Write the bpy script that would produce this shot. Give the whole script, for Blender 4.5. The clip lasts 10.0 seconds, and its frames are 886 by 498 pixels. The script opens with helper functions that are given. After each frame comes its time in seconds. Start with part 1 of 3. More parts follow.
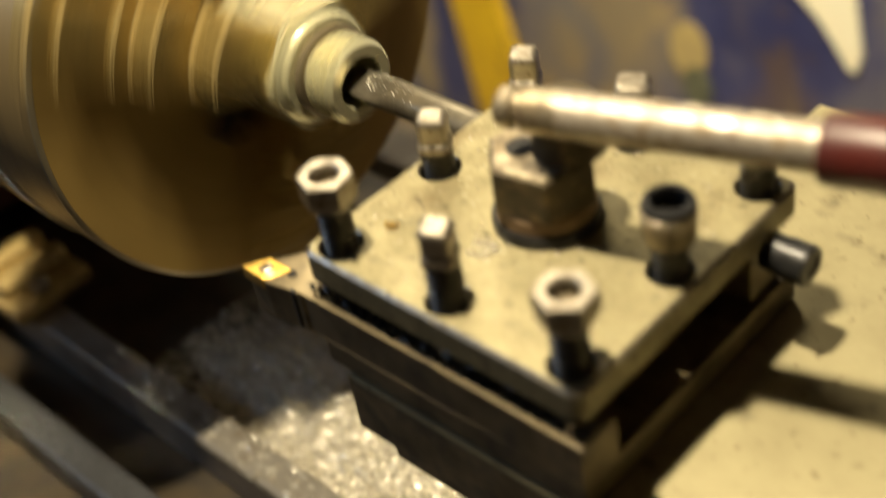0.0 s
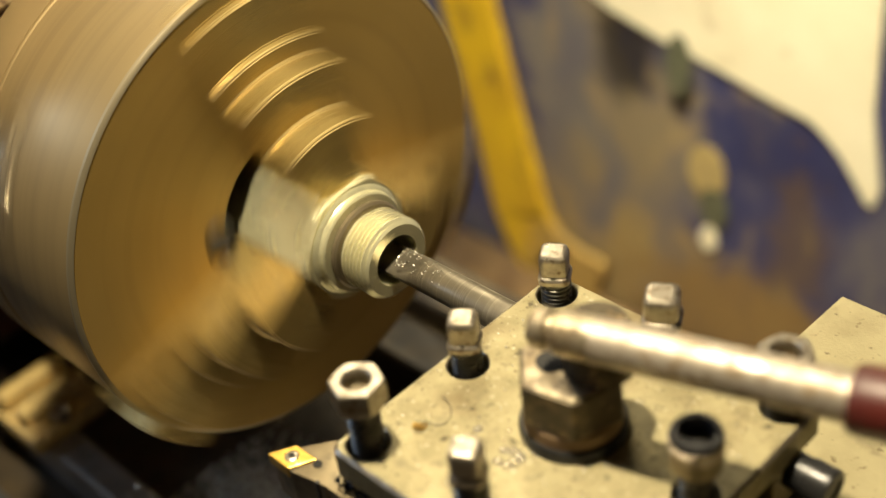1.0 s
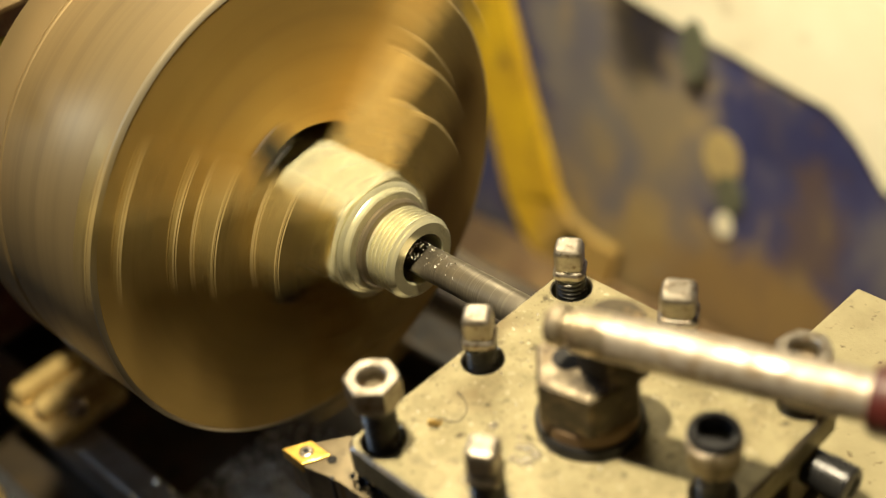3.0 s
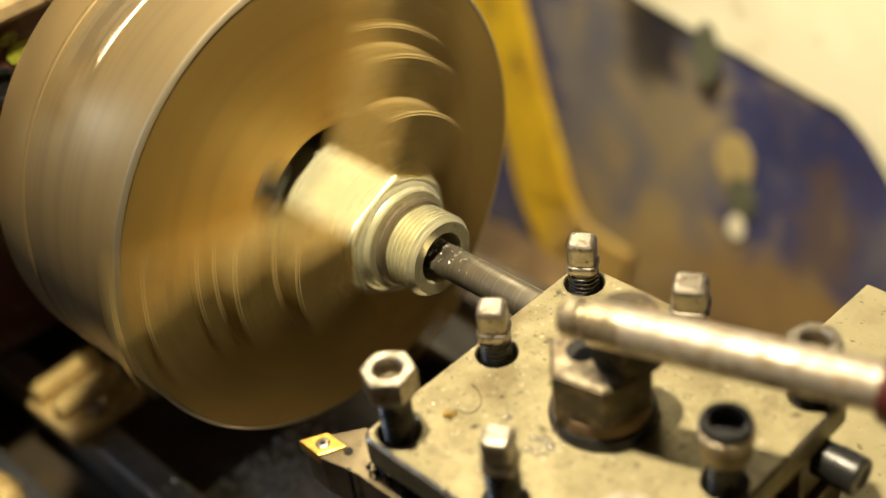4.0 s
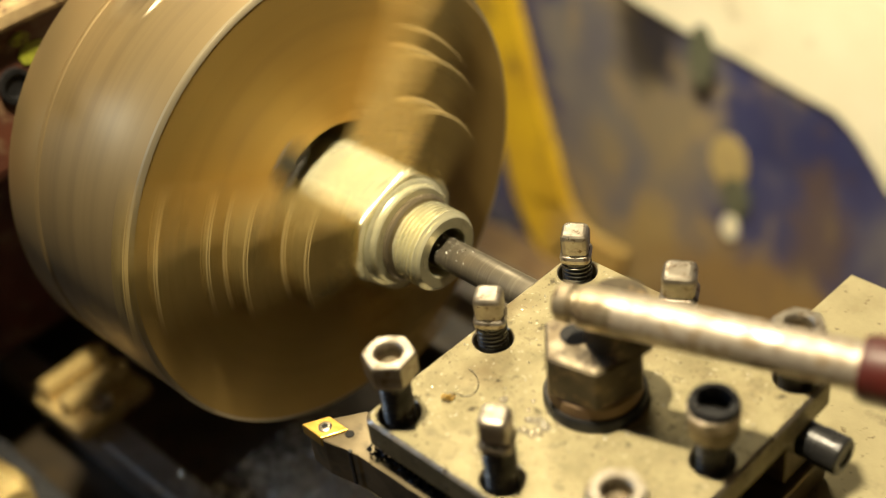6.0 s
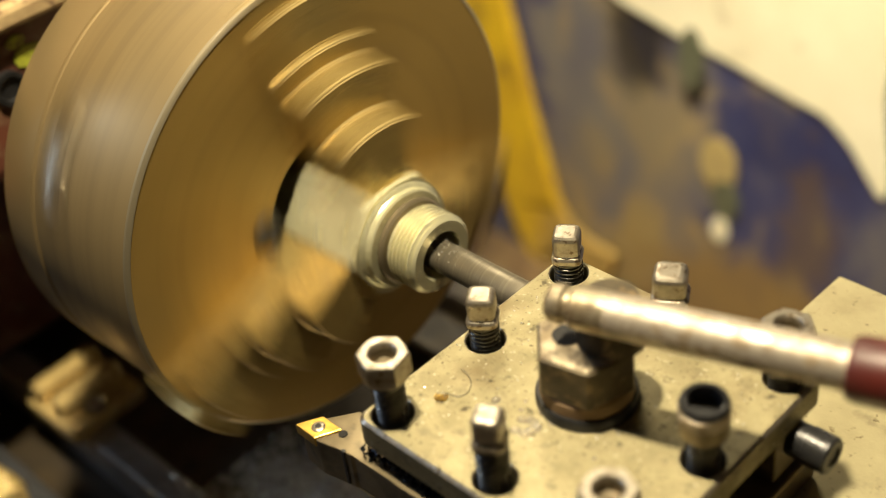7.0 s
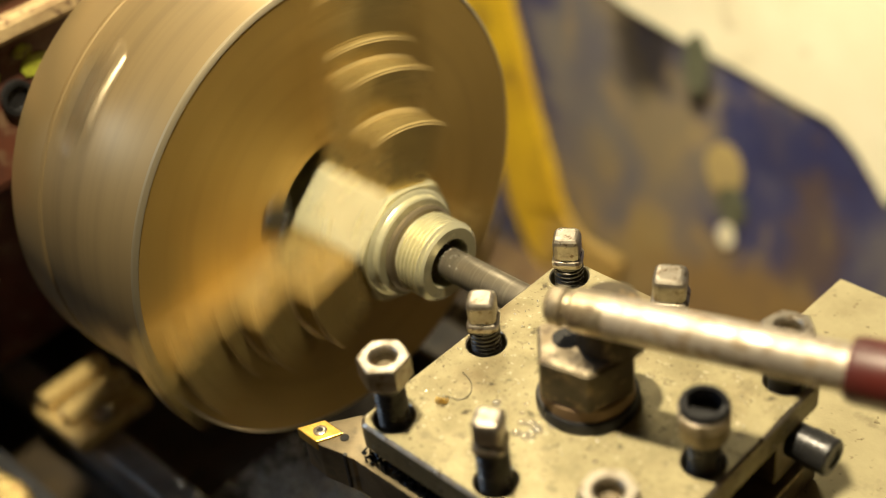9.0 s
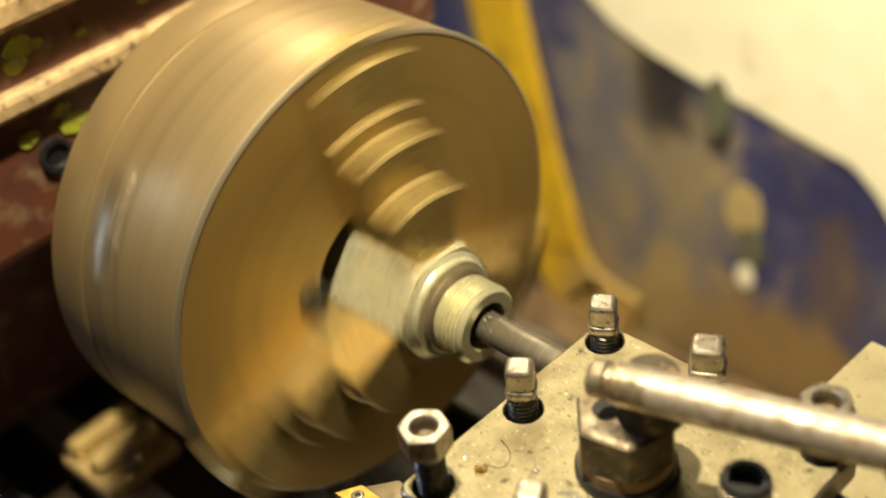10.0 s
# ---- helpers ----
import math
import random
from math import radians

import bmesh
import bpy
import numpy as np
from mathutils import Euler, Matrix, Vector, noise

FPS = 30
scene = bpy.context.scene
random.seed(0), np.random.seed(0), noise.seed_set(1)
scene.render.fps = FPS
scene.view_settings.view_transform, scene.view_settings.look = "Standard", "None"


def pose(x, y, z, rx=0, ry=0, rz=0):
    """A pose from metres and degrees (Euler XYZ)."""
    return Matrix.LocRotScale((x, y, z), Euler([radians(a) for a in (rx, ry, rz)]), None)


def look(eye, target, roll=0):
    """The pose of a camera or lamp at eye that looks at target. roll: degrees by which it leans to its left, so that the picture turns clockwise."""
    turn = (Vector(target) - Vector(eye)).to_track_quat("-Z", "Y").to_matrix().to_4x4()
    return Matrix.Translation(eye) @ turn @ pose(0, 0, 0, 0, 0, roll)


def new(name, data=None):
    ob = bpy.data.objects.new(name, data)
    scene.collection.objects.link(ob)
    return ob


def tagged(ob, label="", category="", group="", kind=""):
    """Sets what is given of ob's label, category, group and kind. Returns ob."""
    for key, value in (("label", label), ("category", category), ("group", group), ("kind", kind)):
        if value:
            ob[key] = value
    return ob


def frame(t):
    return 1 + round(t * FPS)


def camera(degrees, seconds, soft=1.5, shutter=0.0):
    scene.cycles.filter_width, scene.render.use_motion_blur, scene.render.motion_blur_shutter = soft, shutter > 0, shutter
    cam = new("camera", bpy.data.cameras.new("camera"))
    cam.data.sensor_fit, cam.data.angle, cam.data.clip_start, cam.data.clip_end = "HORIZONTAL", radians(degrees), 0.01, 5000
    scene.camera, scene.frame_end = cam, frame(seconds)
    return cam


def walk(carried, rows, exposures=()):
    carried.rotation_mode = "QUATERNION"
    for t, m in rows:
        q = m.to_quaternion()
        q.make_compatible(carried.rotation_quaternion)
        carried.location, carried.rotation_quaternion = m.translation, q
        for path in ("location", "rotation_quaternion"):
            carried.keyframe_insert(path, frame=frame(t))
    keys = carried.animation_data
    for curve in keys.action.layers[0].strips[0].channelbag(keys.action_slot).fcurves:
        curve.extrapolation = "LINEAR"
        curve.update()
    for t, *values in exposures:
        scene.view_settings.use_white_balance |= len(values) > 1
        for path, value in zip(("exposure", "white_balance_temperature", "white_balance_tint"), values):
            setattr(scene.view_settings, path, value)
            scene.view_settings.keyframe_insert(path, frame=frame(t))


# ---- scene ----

# Camera: x, y, z in metres, then yaw, pitch and roll in degrees.
LENS = 37.47
cam = camera(LENS, 10.0, soft=0.95, shutter=0.44)
cam.data.dof.use_dof = True
cam.data.dof.focus_distance = 0.465
cam.data.dof.aperture_fstop = 5.0
ROWS = [
    (0, 0.3911, -0.2589, 1.3617, 49.34, -39.76, -10.50),
    (0.008, 0.3911, -0.2589, 1.3617, 49.34, -39.76, -10.50),
    (0.1, 0.3889, -0.2568, 1.3656, 49.83, -38.73, -10.92),
    (0.2, 0.3850, -0.2555, 1.3718, 49.88, -38.27, -10.43),
    (0.3, 0.3846, -0.2563, 1.3731, 49.78, -36.98, -10.26),
    (0.4, 0.3790, -0.2505, 1.3854, 49.79, -37.85, -9.58),
    (0.5, 0.3740, -0.2490, 1.3877, 49.20, -37.35, -8.89),
    (0.7, 0.3748, -0.2442, 1.3951, 49.69, -36.75, -9.05),
    (1, 0.3689, -0.2453, 1.3995, 48.87, -37.08, -7.83),
    (1.5, 0.3642, -0.2446, 1.4066, 49.08, -37.37, -7.99),
    (2, 0.3613, -0.2449, 1.4041, 49.08, -37.65, -8.11),
    (2.5, 0.3565, -0.2415, 1.4027, 49.14, -37.73, -8.04),
    (3, 0.3562, -0.2437, 1.4024, 49.26, -37.99, -8.11),
    (4.5, 0.3583, -0.2536, 1.4057, 49.84, -37.60, -8.47),
    (5, 0.3607, -0.2579, 1.4078, 49.67, -37.53, -8.37),
    (5.5, 0.3622, -0.2592, 1.4084, 49.55, -37.63, -8.34),
    (7, 0.3617, -0.2640, 1.4118, 48.60, -37.64, -7.70),
    (7.5, 0.3581, -0.2616, 1.4103, 48.44, -37.76, -7.69),
    (8, 0.3578, -0.2612, 1.4095, 48.34, -37.75, -7.78),
    (8.5, 0.3597, -0.2635, 1.4107, 48.55, -37.52, -7.87),
    (9, 0.3600, -0.2642, 1.4117, 48.80, -37.33, -8.05),
    (9.5, 0.3571, -0.2635, 1.4137, 48.74, -37.12, -8.12),
    (9.8, 0.3484, -0.2612, 1.4230, 48.95, -37.21, -8.40),
    (10, 0.3466, -0.2662, 1.4272, 48.95, -36.34, -7.80),
]
walk(cam, [(t, pose(x, y, z, 90 + p, 0, w) @ pose(0, 0, 0, 0, 0, r)) for t, x, y, z, w, p, r in ROWS],
     [(0.0, 0.04, 6500, 10), (10.0, 0.04, 6500, 10)])

# The spindle's axis is the x axis at this height; the chuck's front is at x = 0.
AXIS = 1.10
# Way of the carriage: seconds and the x of the tool post's middle.
FEED = [(0, 0.1837), (2.5, 0.1747), (5, 0.1680), (7.5, 0.1640), (10, 0.1588)]
POST_Y, POST_Z = -0.038, 1.1164

# ---- light ----
world = bpy.data.worlds.new("workshop_air")
scene.world = world
world.use_nodes = True
world.node_tree.nodes["Background"].inputs[0].default_value = (0.9, 0.62, 0.33, 1)
world.node_tree.nodes["Background"].inputs[1].default_value = 0.085


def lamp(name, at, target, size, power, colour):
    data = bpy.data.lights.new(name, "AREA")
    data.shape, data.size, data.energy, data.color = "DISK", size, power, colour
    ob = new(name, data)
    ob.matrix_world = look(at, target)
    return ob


WARM = (1.0, 0.85, 0.565)
bulb = bpy.data.lights.new("machine_lamp", "SPOT")
bulb.spot_size, bulb.spot_blend = radians(118), 0.4
bulb.energy, bulb.color, bulb.shadow_soft_size = 46.5, WARM, 0.018
new("machine_lamp", bulb).matrix_world = look((0.108, -0.09, 1.74), (0.06, 0.08, 1.0))
# Unseen area lamp added to brighten the splash panel; its cone spares the plate.
lamp("panel_fill_light", (0.10, 0.0, 1.95), (-0.2, 0.58, 0.72), 0.12, 2.8, WARM).data.spread = radians(62)
# Added warm fill, unseen, placed where level metal mirrors it to the camera.
lamp("glare_fill_light", (-1.1, 0.95, 2.5), (0.0, 0.0, 1.0), 0.6, 12.0, WARM)
# Added narrow lamp, unseen, that only lifts the bed stop out of shade.
lamp("bed_stop_fill", (-0.38, -0.34, 2.45), (-0.19, -0.065, 0.93), 0.12, 0.5, WARM).data.spread = radians(8)
lamp("window_daylight", (-1.9, -1.6, 2.3), (0.0, 0.0, 1.1), 0.5, 9.0, (0.55, 0.72, 1.0))
# Added cool lamp, unseen, for the blue sheen on the bed ways.
lamp("cool_way_fill", (-2.5, 0.75, 2.35), (0.0, 0.0, 0.9), 0.7, 10.0, (0.5, 0.70, 1.0))


# ---- materials ----
def material(name):
    m = bpy.data.materials.new(name)
    m.use_nodes = True
    return m, m.node_tree.nodes, m.node_tree.links, m.node_tree.nodes["Principled BSDF"]


def surface(name, a, b, metal=1.0, rough=(0.25, 0.5), scale=60.0, fine=900.0, bump=0.08, dirt=None, dirt_at=(0.55, 0.7), stretch=(1, 1, 1)):
    """A worn surface: two colours mixed by a coarse noise, stains of a third, and fine relief."""
    m, nodes, links, out = material(name)
    where = nodes.new("ShaderNodeTexCoord")
    put = nodes.new("ShaderNodeMapping")
    put.inputs["Scale"].default_value = stretch
    links.new(where.outputs["Object"], put.inputs["Vector"])

    def cloud(size, detail):
        n = nodes.new("ShaderNodeTexNoise")
        n.inputs["Scale"].default_value, n.inputs["Detail"].default_value = size, detail
        links.new(put.outputs["Vector"], n.inputs["Vector"])
        return n
    coarse, small = cloud(scale, 5), cloud(fine, 3)

    def ramp(source, low, high):
        r = nodes.new("ShaderNodeMapRange")
        r.inputs["From Min"].default_value, r.inputs["From Max"].default_value = low, high
        links.new(source, r.inputs["Value"])
        return r
    mix = nodes.new("ShaderNodeMix")
    mix.data_type = "RGBA"
    mix.inputs["A"].default_value, mix.inputs["B"].default_value = (*a, 1), (*b, 1)
    links.new(ramp(coarse.outputs["Fac"], 0.35, 0.65).outputs["Result"], mix.inputs["Factor"])
    colour = mix.outputs["Result"]
    gloss = nodes.new("ShaderNodeMapRange")
    gloss.inputs["From Min"].default_value, gloss.inputs["From Max"].default_value = 0.3, 0.7
    gloss.inputs["To Min"].default_value, gloss.inputs["To Max"].default_value = rough
    links.new(coarse.outputs["Fac"], gloss.inputs["Value"])
    if dirt:
        stain = ramp(cloud(scale * 1.7, 8).outputs["Fac"], *dirt_at)
        over = nodes.new("ShaderNodeMix")
        over.data_type = "RGBA"
        links.new(colour, over.inputs["A"])
        over.inputs["B"].default_value = (*dirt, 1)
        links.new(stain.outputs["Result"], over.inputs["Factor"])
        colour = over.outputs["Result"]
        if metal:
            less = nodes.new("ShaderNodeMapRange")
            less.inputs["To Min"].default_value, less.inputs["To Max"].default_value = metal, metal * 0.3
            links.new(stain.outputs["Result"], less.inputs["Value"])
            links.new(less.outputs["Result"], out.inputs["Metallic"])
    else:
        out.inputs["Metallic"].default_value = metal
    if dirt and not metal:
        out.inputs["Metallic"].default_value = 0
    links.new(colour, out.inputs["Base Color"])
    links.new(gloss.outputs["Result"], out.inputs["Roughness"])
    if bump:
        relief = nodes.new("ShaderNodeBump")
        relief.inputs["Strength"].default_value, relief.inputs["Distance"].default_value = bump, 0.0006
        links.new(small.outputs["Fac"], relief.inputs["Height"])
        links.new(relief.outputs["Normal"], out.inputs["Normal"])
    return m


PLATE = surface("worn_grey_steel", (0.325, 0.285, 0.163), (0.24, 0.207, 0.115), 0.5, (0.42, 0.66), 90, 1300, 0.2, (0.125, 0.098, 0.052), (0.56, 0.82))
SIDE = surface("dark_stained_steel", (0.235, 0.190, 0.115), (0.135, 0.108, 0.066), 0.7, (0.3, 0.55), 60, 900, 0.15, (0.04, 0.033, 0.024), (0.5, 0.75))
SCREW = surface("bright_screw_steel", (0.50, 0.45, 0.37), (0.30, 0.265, 0.21), 0.9, (0.24, 0.44), 150, 1400, 0.15, (0.12, 0.09, 0.06), (0.58, 0.8))
BLACK = surface("oil_and_shade_black", (0.05, 0.05, 0.052), (0.022, 0.022, 0.024), 0.6, (0.25, 0.5), 120, 900, 0.25)
CHUCK = surface("turned_chuck_steel", (0.345, 0.258, 0.130), (0.275, 0.204, 0.102), 0.68, (0.34, 0.44), 30, 700, 0.06, (0.18, 0.126, 0.06), (0.58, 0.85))
FACE = surface("brown_mottled_chuck_face", (0.42, 0.285, 0.086), (0.335, 0.224, 0.066), 0.68, (0.42, 0.54), 30, 700, 0.06, (0.19, 0.118, 0.042), (0.58, 0.9))
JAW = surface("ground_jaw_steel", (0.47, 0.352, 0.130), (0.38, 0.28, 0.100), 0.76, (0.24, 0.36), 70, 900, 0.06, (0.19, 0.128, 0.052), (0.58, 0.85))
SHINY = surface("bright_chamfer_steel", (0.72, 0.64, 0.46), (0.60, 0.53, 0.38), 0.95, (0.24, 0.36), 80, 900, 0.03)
# Lighter steel for the jaw chamfers; the lamp glint is in the colour.
JAW_GLINT = surface("jaw_edge_glint", (0.60, 0.46, 0.20), (0.50, 0.38, 0.165), 0.55, (0.3, 0.42), 80, 900, 0.03)
ZINC = surface("zinc_plated_steel", (0.78, 0.750, 0.51), (0.66, 0.632, 0.41), 0.66, (0.22, 0.32), 60, 1200, 0.04)
BAR = surface("ground_tool_steel", (0.20, 0.178, 0.135), (0.135, 0.118, 0.09), 0.75, (0.32, 0.46), 90, 1200, 0.08)
SEAL = surface("stained_groove_ring", (0.26, 0.215, 0.14), (0.17, 0.14, 0.09), 0.6, (0.25, 0.38), 80, 900, 0.1)
GOLD = surface("gold_coated_carbide", (0.66, 0.43, 0.09), (0.50, 0.31, 0.06), 0.8, (0.25, 0.4), 200, 1500, 0.05)
THREAD = surface("oily_thread_steel", (0.13, 0.125, 0.11), (0.06, 0.06, 0.058), 0.8, (0.2, 0.4), 120, 900, 0.2)
OILY = surface("oily_blue_black_chip", (0.05, 0.06, 0.075), (0.02, 0.024, 0.03), 0.7, (0.1, 0.22), 400, 1500, 0.1)
# Flat black that puts the shade of a hole into the colour.
HOLE_BLACK = surface("shaded_hole_black", (0.012, 0.011, 0.010), (0.008, 0.007, 0.006), 0.0, (0.7, 0.9), 200, 900, 0.1)
GRIP = surface("red_plastic", (0.065, 0.009, 0.006), (0.045, 0.007, 0.005), 0.0, (0.35, 0.5), 60, 600, 0.05)
STAIN_AND_SHADE = surface("stained_and_shaded_steel", (0.42, 0.36, 0.26), (0.24, 0.19, 0.12), 0.8, (0.3, 0.5), 150, 900, 0.12, (0.10, 0.07, 0.04), (0.5, 0.68))
HUB = surface("stained_shaded_hub_steel", (0.105, 0.082, 0.046), (0.055, 0.043, 0.026), 0.5, (0.4, 0.6), 80, 900, 0.15, (0.05, 0.035, 0.02), (0.52, 0.75))
RIM_HIGHLIGHT = surface("rim_highlight_steel", (0.38, 0.33, 0.225), (0.31, 0.265, 0.18), 0.75, (0.32, 0.42), 60, 900, 0.03)
ROD = surface("polished_lever_steel", (0.47, 0.415, 0.345), (0.34, 0.295, 0.235), 0.75, (0.42, 0.62), 110, 800, 0.08, (0.2, 0.15, 0.1), (0.52, 0.72))
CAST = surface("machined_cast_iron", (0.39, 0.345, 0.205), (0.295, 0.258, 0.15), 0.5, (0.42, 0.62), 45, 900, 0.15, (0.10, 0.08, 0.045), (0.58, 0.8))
BED = surface("dark_oily_cast_iron", (0.075, 0.056, 0.033), (0.042, 0.032, 0.021), 0.3, (0.35, 0.6), 30, 600, 0.2, (0.025, 0.02, 0.015), (0.5, 0.7))
WAY = surface("ground_bed_way", (0.30, 0.275, 0.24), (0.21, 0.19, 0.165), 0.5, (0.3, 0.44), 40, 900, 0.06, (0.12, 0.09, 0.055), (0.55, 0.8))
OILED = surface("oiled_bed_way", (0.10, 0.103, 0.11), (0.06, 0.062, 0.068), 0.45, (0.22, 0.36), 40, 900, 0.06, (0.03, 0.026, 0.022), (0.56, 0.75))
CHIP = surface("bright_steel_chip", (0.94, 0.91, 0.82), (0.78, 0.74, 0.64), 0.6, (0.16, 0.32), 500, 2000, 0.3)
HEAP = surface("packed_steel_chips", (0.66, 0.58, 0.40), (0.34, 0.28, 0.17), 0.4, (0.3, 0.5), 300, 1200, 0.5, (0.10, 0.07, 0.04), (0.56, 0.7))
BLUE = surface("worn_blue_paint", (0.042, 0.048, 0.135), (0.060, 0.062, 0.130), 0.0, (0.45, 0.7), 8, 300, 0.2, (0.11, 0.085, 0.06), (0.60, 0.72), (1, 1, 0.4))


def weather(m, colour, scale, low, high, stretch):
    """Lays one more stain over a surface's colour."""
    nodes, links = m.node_tree.nodes, m.node_tree.links
    out = nodes["Principled BSDF"]
    under = out.inputs["Base Color"].links[0].from_socket
    where, put, n, r, mix = (nodes.new("ShaderNode" + k) for k in ("TexCoord", "Mapping", "TexNoise", "MapRange", "Mix"))
    put.inputs["Scale"].default_value, put.inputs["Location"].default_value = stretch, (3.1, 1.7, 0.4)
    n.inputs["Scale"].default_value, n.inputs["Detail"].default_value = scale, 7
    r.inputs["From Min"].default_value, r.inputs["From Max"].default_value = low, high
    mix.data_type = "RGBA"
    mix.inputs["B"].default_value = (*colour, 1)
    links.new(where.outputs["Object"], put.inputs["Vector"])
    links.new(put.outputs["Vector"], n.inputs["Vector"])
    links.new(n.outputs["Fac"], r.inputs["Value"])
    links.new(r.outputs["Result"], mix.inputs["Factor"])
    links.new(under, mix.inputs["A"])
    links.new(mix.outputs["Result"], out.inputs["Base Color"])


def blot(m, colour, x, z, rx, rz, wobble, scale, full=1.0):
    """One worn patch about (x, z) with a ragged edge."""
    nodes, links = m.node_tree.nodes, m.node_tree.links
    out = nodes["Principled BSDF"]
    under = out.inputs["Base Color"].links[0].from_socket
    where, put, n, far, sway, r, mix = (nodes.new("ShaderNode" + k) for k in ("TexCoord", "Mapping", "TexNoise", "VectorMath", "Math", "MapRange", "Mix"))
    put.vector_type = "TEXTURE"
    put.inputs["Location"].default_value, put.inputs["Scale"].default_value = (x, 0.58, z), (rx, 10.0, rz)
    n.inputs["Scale"].default_value, n.inputs["Detail"].default_value = scale, 7
    far.operation = "LENGTH"
    sway.operation = "MULTIPLY_ADD"
    sway.inputs[1].default_value = wobble
    r.inputs["From Min"].default_value, r.inputs["From Max"].default_value = 1.1 + wobble * 0.5, 0.55 + wobble * 0.5
    r.inputs["To Max"].default_value = full
    mix.data_type = "RGBA"
    mix.inputs["B"].default_value = (*colour, 1)
    links.new(where.outputs["Object"], put.inputs["Vector"])
    links.new(where.outputs["Object"], n.inputs["Vector"])
    links.new(put.outputs["Vector"], far.inputs[0])
    links.new(n.outputs["Fac"], sway.inputs[0])
    links.new(far.outputs["Value"], sway.inputs[2])
    links.new(sway.outputs["Value"], r.inputs["Value"])
    links.new(r.outputs["Result"], mix.inputs["Factor"])
    links.new(under, mix.inputs["A"])
    links.new(mix.outputs["Result"], out.inputs["Base Color"])


blot(BLUE, (0.25, 0.205, 0.125), -0.315, 0.68, 0.120, 0.20, 2.4, 18, 0.9)
blot(BLUE, (0.30, 0.225, 0.10), -0.31, 0.575, 0.125, 0.085, 2.0, 20, 0.9)
blot(BLUE, (0.19, 0.18, 0.17), -0.37, 0.76, 0.055, 0.11, 2.0, 25, 0.8)
weather(BLUE, (0.13, 0.125, 0.15), 17, 0.50, 0.66, (1, 1, 0.45))
weather(BLUE, (0.30, 0.235, 0.13), 23, 0.57, 0.72, (1, 1, 0.35))
blot(BLUE, (0.010, 0.010, 0.016), -0.288, 0.805, 0.045, 0.055, 1.6, 22, 0.85)
blot(BLUE, (0.020, 0.026, 0.10), -0.125, 0.755, 0.075, 0.055, 2.0, 26, 0.8)
blot(BLUE, (0.12, 0.080, 0.04), -0.105, 0.665, 0.035, 0.09, 2.4, 26, 0.6)
blot(BLUE, (0.22, 0.145, 0.055), -0.17, 0.545, 0.16, 0.06, 2.4, 18, 0.85)
weather(PLATE, (0.16, 0.12, 0.06), 26, 0.58, 0.74, (1, 1, 1))
weather(PLATE, (0.48, 0.44, 0.33), 380, 0.62, 0.72, (1, 1, 1))
weather(PLATE, (0.07, 0.055, 0.03), 160, 0.62, 0.72, (1, 1, 1))
weather(PLATE, (0.09, 0.07, 0.035), 620, 0.60, 0.70, (1, 1, 1))
weather(PLATE, (0.48, 0.43, 0.30), 500, 0.68, 0.78, (0.3, 1, 1))
weather(ROD, (0.26, 0.20, 0.13), 240, 0.52, 0.68, (1, 1, 1))
weather(SCREW, (0.16, 0.115, 0.07), 420, 0.56, 0.68, (1, 1, 1))
weather(HUB, (0.20, 0.14, 0.07), 210, 0.55, 0.7, (1, 1, 1))
weather(CAST, (0.12, 0.09, 0.045), 300, 0.62, 0.74, (1, 1, 1))
weather(CAST, (0.17, 0.13, 0.07), 20, 0.56, 0.74, (1, 1, 1))


def turn_marks(m, colour, scale, low, high, strength, aniso):
    """Fine concentric tool marks round the x axis: streaks of another colour, relief and a drawn-out gloss."""
    nodes, links = m.node_tree.nodes, m.node_tree.links
    out = nodes["Principled BSDF"]
    under = out.inputs["Base Color"].links[0].from_socket
    where, cut, flat, far, join, n, r, mix, bump, along = (nodes.new("ShaderNode" + k) for k in (
        "TexCoord", "SeparateXYZ", "CombineXYZ", "VectorMath", "CombineXYZ", "TexNoise", "MapRange", "Mix", "Bump", "Tangent"))
    far.operation = "LENGTH"
    n.inputs["Scale"].default_value, n.inputs["Detail"].default_value = scale, 6
    r.inputs["From Min"].default_value, r.inputs["From Max"].default_value = low, high
    mix.data_type = "RGBA"
    mix.inputs["B"].default_value = (*colour, 1)
    links.new(where.outputs["Object"], cut.inputs["Vector"])
    links.new(cut.outputs["Y"], flat.inputs["Y"])
    links.new(cut.outputs["Z"], flat.inputs["Z"])
    links.new(flat.outputs["Vector"], far.inputs[0])
    links.new(cut.outputs["X"], join.inputs["X"])
    links.new(far.outputs["Value"], join.inputs["Y"])
    links.new(join.outputs["Vector"], n.inputs["Vector"])
    links.new(n.outputs["Fac"], r.inputs["Value"])
    links.new(r.outputs["Result"], mix.inputs["Factor"])
    links.new(under, mix.inputs["A"])
    links.new(mix.outputs["Result"], out.inputs["Base Color"])
    bump.inputs["Strength"].default_value, bump.inputs["Distance"].default_value = strength, 0.0008
    links.new(n.outputs["Fac"], bump.inputs["Height"])
    links.new(bump.outputs["Normal"], out.inputs["Normal"])
    along.direction_type, along.axis = "RADIAL", "X"
    links.new(along.outputs["Tangent"], out.inputs["Tangent"])
    out.inputs["Anisotropic"].default_value = aniso


turn_marks(CHUCK, (0.16, 0.12, 0.07), 170, 0.52, 1.15, 0.012, 0.2)
turn_marks(FACE, (0.17, 0.11, 0.045), 120, 0.52, 1.7, 0.006, 0.35)
turn_marks(BAR, (0.34, 0.30, 0.22), 2600, 0.5, 0.95, 0.02, 0.3)
